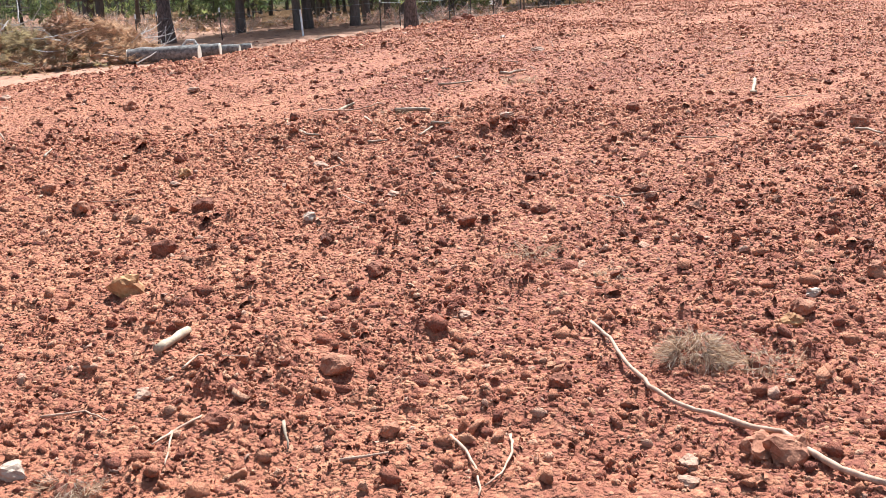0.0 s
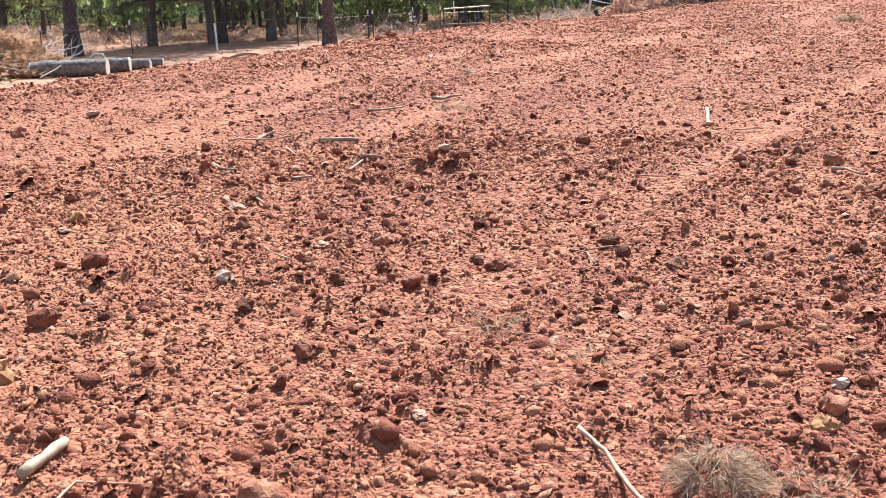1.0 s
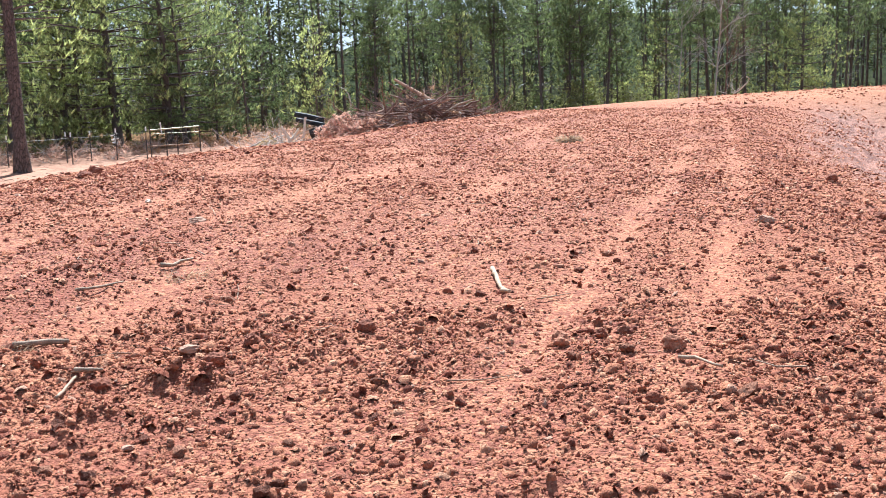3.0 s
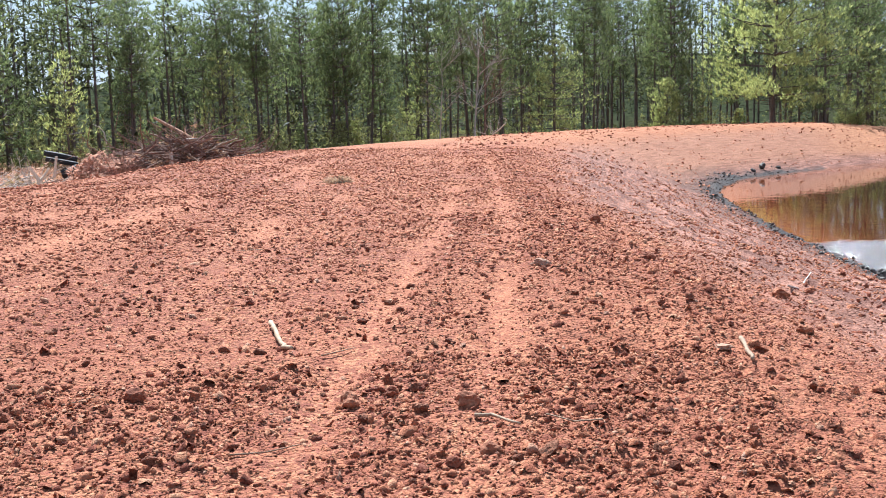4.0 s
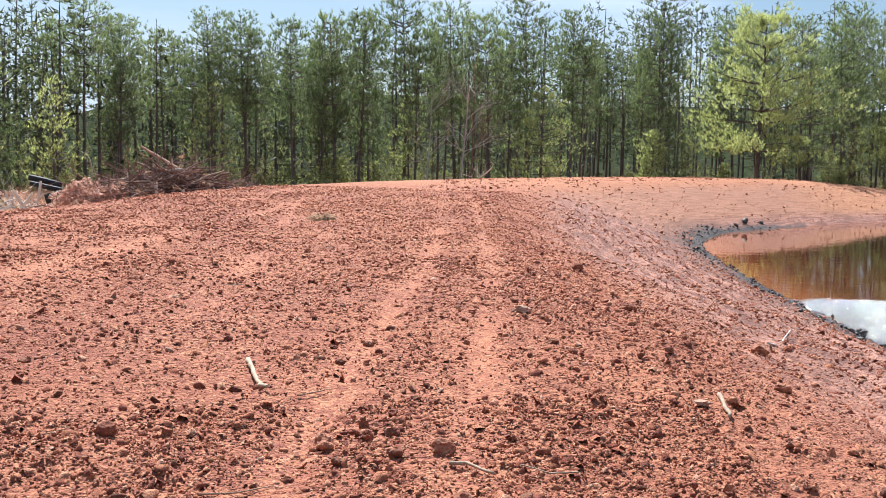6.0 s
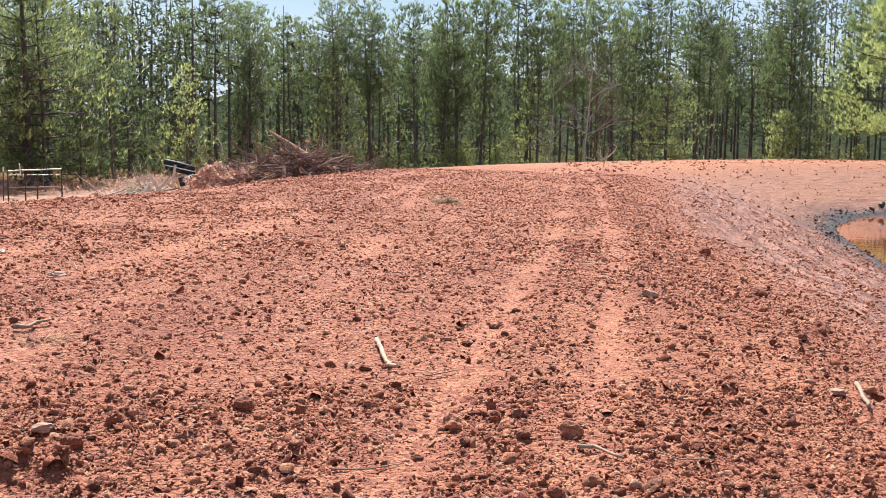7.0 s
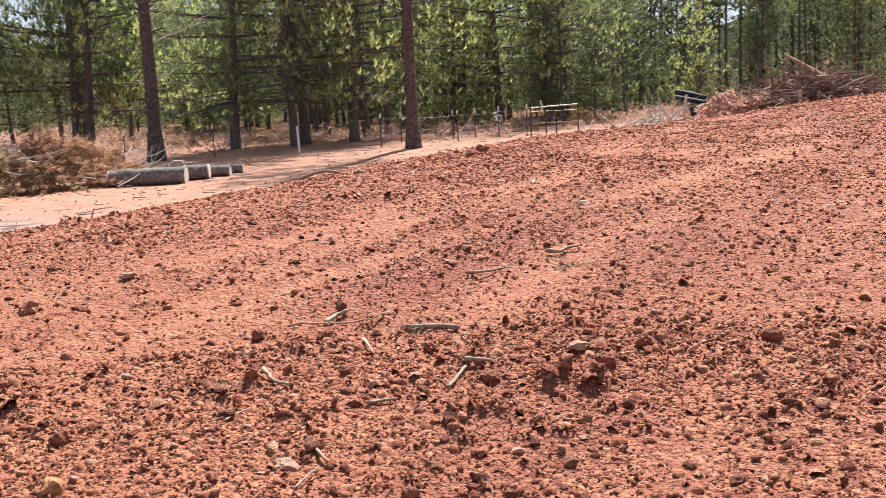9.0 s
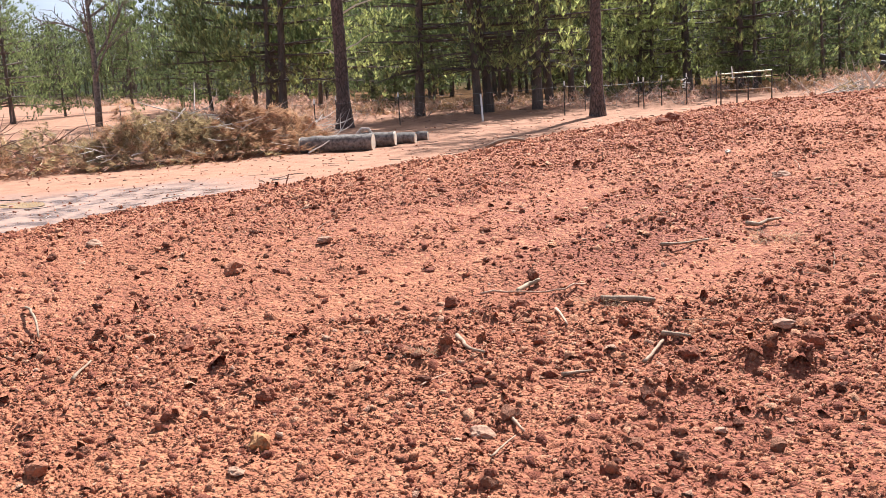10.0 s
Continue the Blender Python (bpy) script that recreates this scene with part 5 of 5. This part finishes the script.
stones([(-7.81, 3.18, 0.065, "p"), (-3.63, 1.94, 0.05, "o"), (-6.13, 3.36, 0.07, "r"), (-4.05, 1.24, 0.045, "r"), (-6.27, 4.20, 0.052, "p"), (-4.06, 2.25, 0.045, "d"), (-5.27, 8.66, 0.079, "p"), (-2.51, 4.53, 0.05, "d"), (-6.44, 9.62, 0.045, "w"),
        (-2.77, 4.34, 0.056, "p"), (-2.38, 3.19, 0.026, "p"), (-4.97, 2.37, 0.05, "d"), (-3.07, 2.58, 0.048, "p"), (-4.11, 3.94, 0.05, "d"), (-4.47, 3.75, 0.05, "d"), (-2.96, 3.80, 0.055, "d"), (-3.64, 3.55, 0.036, "d")])
stones([(-0.34, 4.92, 0.051, "r"), (0.85, 14.14, 0.085, "d"), (1.11, 10.29, 0.065, "d"), (1.87, 7.32, 0.05, "r"), (1.09, 6.08, 0.05, "p"), (-0.73, 5.84, 0.03, "d"), (2.16, 9.21, 0.085, "r"), (7.75, 24.4, 0.16, "m"), (7.8, 23.7, 0.13, "m"),
        (7.7, 25.0, 0.10, "m"), (14.0, 64.2, 0.24, "m"), (15.3, 65.6, 0.18, "m"), (13.2, 62.8, 0.15, "m")])


stones([(-9.59, 13.09, 0.11, "d"), (-9.06, 12.10, 0.1, "d")])


# ---- sticks, roots and bark ----
def ground_line(P, r, lift=0.0, fine=4, seed=0, arch=0.0):
    """A stick that lies over the clods along the plan points P."""
    P = np.asarray(P, float)
    g = np.random.default_rng(seed)
    t = np.linspace(0, len(P) - 1, (len(P) - 1) * fine + 1)
    Q = np.stack([np.interp(t, np.arange(len(P)), P[:, k]) for k in (0, 1)], -1)
    Q = Q + g.normal(0, min(r * 0.3, 0.004), Q.shape)
    z = ground_at(Q[:, 0], Q[:, 1])
    zs = np.convolve(np.pad(z, 2, mode="edge"), np.ones(5) / 5, "valid")
    f = t / t[-1]
    if len(P) <= 3:                                 # stiff pieces bridge the hollows
        line = z[0] + (z[-1] - z[0]) * f
        zs = line + max(0.0, float(np.quantile(z - line, 0.7)))
        z = zs
    return np.column_stack([Q, np.maximum(zs, z - 0.01) + r * 0.8 + lift + arch * np.sin(f * np.pi)])


def stick(P, r, mat, label, name="stick", group="sticks on the crest", taper=0.5, lift=0.008, seed=1, sides=8, arch=0.0):
    L = ground_line(P, r, lift, 4, seed, arch)
    w = np.linspace(1, taper, len(L)) * np.random.default_rng(seed).uniform(0.86, 1.14, len(L))
    return single(name, tube(L, r * w, sides), mat, tuple(L[0] - [0, 0, r]), label, name.replace("_", " "), group, smooth_shade=True)


M_DRYWOOD = plain("sun_dried_wood", (0.31, 0.21, 0.13), (0.47, 0.35, 0.235), 20.0, 0.8, 0.5, 0.005)
stick([(-1.37, -0.03), (-1.46, 0.19)], 0.017, M_DRYWOOD, "short cut length of pale peeled wood on clay", "wood_piece", taper=0.95, sides=12, lift=0.004)
stick([(-0.15, 1.03), (-0.03, 0.96), (0.11, 0.82), (0.26, 0.71), (0.39, 0.65), (0.51, 0.63), (0.66, 0.57), (0.75, 0.58), (0.85, 0.51), (0.96, 0.45), (1.09, 0.43)], 0.0066, M_ROOT, "long thin crooked root snaking over clay", "root", taper=1.5, lift=0.016)
stick([(-0.11, 0.10), (-0.02, 0.06), (0.07, -0.01), (0.17, -0.13)], 0.006, M_ROOT, "thin pale root on red clay", "root", "roots on the crest")
stick([(0.02, 0.24), (0.10, 0.13), (0.15, -0.00), (0.15, -0.08)], 0.005, M_ROOT, "thin pale root on red clay", "root", "roots on the crest", seed=2)
stick([(-0.87, -0.24), (-0.87, -0.36), (-0.81, -0.42), (-0.69, -0.53)], 0.005, M_ROOT, "thin forked reddish root on clay", "root", "roots on the crest", seed=3)
stick([(-0.87, -0.36), (-0.84, -0.46)], 0.005, M_ROOT, "thin forked reddish root on clay", "root", "roots on the crest", seed=4)
stick([(-1.34, -0.53), (-1.24, -0.43), (-1.09, -0.44)], 0.005, M_ROOT, "thin pale root on red clay", "root", "roots on the crest", seed=5)
stick([(-0.29, -0.21), (-0.18, -0.11)], 0.006, M_ROOT, "thin pale root on red clay", "root", "roots on the crest", seed=6)
stick([(-0.58, -0.15), (-0.49, -0.22)], 0.006, M_DEADWOOD, "short pale splinter of wood", "stick", seed=7)
stick([(-1.18, -0.06), (-1.22, 0.04), (-1.03, 0.11)], 0.005, M_ROOT, "thin pale root on red clay", "root", "roots on the crest", seed=8)
stick([(-1.74, 6.63), (-1.66, 6.43), (-1.57, 6.18), (-1.49, 5.97), (-1.43, 5.88)], 0.016, M_DRYWOOD, "crooked bleached white stick on clay", "stick", taper=0.75, sides=10, lift=0.02)
stick([(-3.76, 4.19), (-3.66, 4.28), (-3.52, 4.34)], 0.016, M_DEADWOOD, "weathered grey piece of split timber", "wood_piece", taper=0.85, lift=0.0, seed=9)
stick([(-3.03, 3.59), (-3.07, 3.70), (-3.15, 3.90)], 0.009, M_DEADWOOD, "pale splintered stick in a vee", "stick", seed=10, taper=0.8)
stick([(-3.17, 3.91), (-3.12, 3.95), (-3.05, 3.97)], 0.015, M_DEADWOOD, "flat pale chip of wood", "wood_piece", seed=11)
stick([(-4.23, 5.36), (-4.12, 5.48), (-4.07, 5.66)], 0.012, M_DEADWOOD, "pale weathered stick on dark clods", "stick", seed=12)
stick([(-4.12, 6.21), (-4.07, 6.29), (-4.09, 6.42), (-4.06, 6.55)], 0.016, M_DEADWOOD, "crooked weathered branch on clods", "stick", seed=13, lift=0.02)
stick([(-4.32, 4.13), (-4.34, 4.25), (-4.29, 4.29)], 0.015, M_DRYWOOD, "curled pale piece of bark", "bark_piece", seed=14, taper=0.7)
stick([(-4.39, 3.90), (-4.23, 4.14), (-4.00, 4.17), (-3.99, 4.33)], 0.007, M_ROOT, "long thin pale twig over clods", "twig", seed=15, lift=0.02)
stick([(-3.92, 4.00), (-3.65, 3.79)], 0.010, M_ROOT, "short pale twig on clay", "twig", seed=16)
stick([(-3.22, 3.24), (-3.15, 3.37)], 0.010, M_DEADWOOD, "short grey stick on clay", "stick", seed=17)
stick([(-4.03, 3.38), (-3.80, 3.22), (-3.67, 3.21)], 0.012, M_DEADWOOD, "curled strip of bark on clay", "bark_piece", seed=18)
stick([(1.26, 6.43), (1.23, 6.13), (1.21, 5.85)], 0.014, M_DEADWOOD, "short bleached stick on the bank's shoulder", "stick", seed=19, taper=0.8)
stick([(-0.30, 4.70), (-0.22, 4.70), (-0.09, 4.54)], 0.012, M_DEADWOOD, "short pale stick among clods", "stick", seed=20)
stick([(2.42, 10.01), (2.65, 10.50), (3.23, 12.33)], 0.012, M_GREYTWIG, "thin dark twig on the bank", "twig", seed=21)
stick([(-6.25, 2.06), (-5.98, 1.99), (-5.63, 1.89)], 0.010, M_DEADWOOD, "thin curved twig on clay", "twig", seed=22, arch=0.05)
stick([(-4.89, 1.74), (-5.07, 1.91)], 0.010, M_DEADWOOD, "short pale twig on clay", "twig", seed=23)
stick([(-3.05, 2.73), (-2.92, 2.68)], 0.009, M_ROOT, "short pale root on clay", "root", seed=24)
stick([(-11.65, 11.17), (-11.43, 11.39), (-11.21, 11.59)], 0.035, M_DEADWOOD, "bowed pale slab of bark on the crest's edge", "bark_piece", seed=25, arch=0.07, lift=0.02)
for k in range(46):                                 # loose twigs on crest and field
    g = np.random.default_rng(300 + k)
    r, a = g.uniform(4.2, 13), math.radians(g.uniform(2, 76))
    x, y = HUB[0] - math.sin(a) * r, HUB[1] + math.cos(a) * r
    t, ln = g.uniform(0, 3.14), g.uniform(0.06, 0.17)
    dx, dy = math.cos(t) * ln, math.sin(t) * ln
    stick([(x, y), (x + dx, y + dy + g.normal(0, 0.03)), (x + 2 * dx, y + 2 * dy)], g.uniform(0.003, 0.006), [M_ROOT, M_DEADWOOD][k % 2], "thin dry twig lying on clods", "twig", "loose twigs on the crest", seed=400 + k, sides=5)
for k in range(64):
    g = np.random.default_rng(900 + k)
    x, y = MUD[0] + g.normal(0, 4.0), MUD[1] + g.normal(0, 2.6)
    t, ln = g.uniform(0, 3.14), g.uniform(0.15, 0.7)
    stick([(x, y), (x + math.cos(t) * ln, y + math.sin(t) * ln)], g.uniform(0.004, 0.015), M_CHAR if k % 3 else M_GREYTWIG, "wet dark stick in the trodden mud", "stick", "sticks in the mud", seed=950 + k, sides=5)


# ---- dead grass clumps ----
def straw_clump(x, y, w, h, n, label, seed, blade=0.006):
    g = np.random.default_rng(seed)
    z = gz(x, y)
    a, rad = g.uniform(0, 6.28, n), w * np.sqrt(g.uniform(0, 1, n)) * g.uniform(0.7, 1.1, n)
    up = h * np.exp(-(rad / w) ** 2 * 1.6)
    C = np.stack([x + np.cos(a) * rad, y + np.sin(a) * rad * 0.8, z + up * g.uniform(0.2, 1, n)], -1)
    D = np.stack([np.cos(a) * 0.8, np.sin(a) * 0.8, g.uniform(-0.9, 0.25, n)], -1)
    core = lumps_mesh(np.array([x, x + w * 0.2]), np.array([y, y + 0.02]), np.array([w * 0.34, w * 0.26]), g, 0.5)
    ob = thing("grass_clump", label, "grass clump", (x, y, z), "dead grass clumps")
    part("soil", (core[0] - [x, y, z], core[1]), M_ROCK_DARK, ob, "dark soil clinging to roots")
    V, F = tufts(C, D, w * 0.62, blade * 0.55, 12, g, 0.7)
    tagged(part("straw", (V - [x, y, z], F), M_STRAW, ob), kind="stuff")


straw_clump(0.29, 0.99, 0.13, 0.12, 170, "torn-up clump of dry straw-coloured grass", 71, 0.005)
straw_clump(0.50, 1.06, 0.13, 0.04, 60, "flattened dry grass roots beside a clump", 72, 0.004)
straw_clump(-0.87, 1.74, 0.16, 0.04, 40, "flattened wisps of dry grass on clay", 73, 0.004)
straw_clump(-0.34, 1.56, 0.10, 0.03, 30, "flattened wisps of dry grass on clay", 74, 0.004)
straw_clump(-4.0, 21.6, 0.26, 0.12, 120, "pale clump of dead grass on the crest", 75, 0.02)
straw_clump(-3.78, 4.2, 0.14, 0.03, 40, "flattened wisps of dry grass on clay", 76, 0.004)
straw_clump(-3.9, 6.1, 0.2, 0.03, 50, "flattened wisps of dry grass on clay", 77, 0.005)
straw_clump(-3.95, 3.05, 0.12, 0.04, 40, "flattened wisps of dry grass on clay", 78, 0.004)
straw_clump(-0.86, -0.74, 0.12, 0.05, 50, "flattened wisps of dry grass on clay", 79, 0.004)


# ---- standing rain water in the field ----
def puddle():
    a = np.linspace(0, 2 * np.pi, 60, endpoint=False)
    r = 1 + 0.18 * np.sin(2 * a + 0.6) + 0.08 * np.sin(3 * a + 2.0)
    x, y = puddle_at[0] + 0.62 * r * np.cos(a), puddle_at[1] + 0.5 * r * np.sin(a)
    z = float(land(*puddle_at)) + 0.012
    V = np.column_stack([x, y, np.full(60, z)])
    F = np.stack([np.full(60, 60), np.arange(60), (np.arange(60) + 1) % 60], -1)
    single("puddle", (np.vstack([V, [[*puddle_at, z]]]), F), M_PUDDLE, (*puddle_at, z), "shallow puddle of muddy tan water in the field", "puddle")


M_PUDDLE = plain("puddle_water", (0.30, 0.18, 0.085), (0.42, 0.27, 0.14), 1.2, 0.22, 0.2, 0.01, 0.3)
puddle()


# ---- twigs and chips strewn over the field ----
def field_litter(g):
    n = 1700
    x, y = g.uniform(-42, -11, n), g.uniform(2, 44, n)
    d = line_distance(SHORE, x, y)
    keep = (d > 20.5) & (line_distance(WOODS, x, y) < 4) & (g.uniform(0, 1, n) < 0.25 + 0.75 * vnoise(x * 0.25, y * 0.25, 77) ** 2)
    x, y = x[keep], y[keep]
    a, ln = g.uniform(0, 6.28, len(x)), g.uniform(0.08, 0.5, len(x))
    out = []
    for k in range(len(x)):
        P = np.array([[x[k], y[k]], [x[k] + math.cos(a[k]) * ln[k] * 0.5, y[k] + math.sin(a[k]) * ln[k] * 0.5 + 0.03], [x[k] + math.cos(a[k]) * ln[k], y[k] + math.sin(a[k]) * ln[k]]])
        z = ground_at(P[:, 0], P[:, 1])
        out.append(tube(np.column_stack([P, z + 0.01]), g.uniform(0.004, 0.012), 4, False))
    return join(out)


single("field_litter", field_litter(np.random.default_rng(91)), M_TWIG, (-25, 20, FIELD), "brown twigs and bark chips strewn over the field", "litter", kind="stuff")


# ---- larger clods on the walked part of the crest ----
CLOD_SHAPES = []
for k in range(9):
    V, F = stone_mesh(1.0, 0.8, 700 + k, 2)
    g = np.random.default_rng(720 + k)
    V = V * (1 + 0.10 * g.normal(size=(len(V), 1)))
    CLOD_SHAPES.append(mesh_of("clod", V, F, [M_ROCK_DARK, M_ROCK_RED, M_CLUMP][k % 3]))
g = np.random.default_rng(731)
laid = 0
while laid < 300:
    r, a = 2.4 + 9.0 * g.uniform() ** 1.3, math.radians(g.uniform(-16, 68))
    x, y = 0.2 - math.sin(a) * r, -0.5 + math.cos(a) * r
    if line_distance(SHORE, x, y) > crest_edge(y) - 0.5 or g.uniform() > 0.15 + float(strips(np.array(x), np.array(y))):
        continue
    s = 0.015 + 0.028 * g.uniform() ** 2.5
    ob = new("clod", CLOD_SHAPES[int(g.integers(0, 9))])
    ob.parent = ground
    ob.location = (x, y, gz(x, y) + s * 0.4)
    ob.rotation_euler = (g.uniform(-0.5, 0.5), g.uniform(-0.5, 0.5), g.uniform(0, 6.28))
    ob.scale = (s * g.uniform(0.85, 1.2), s, s * g.uniform(0.75, 1.0))
    laid += 1
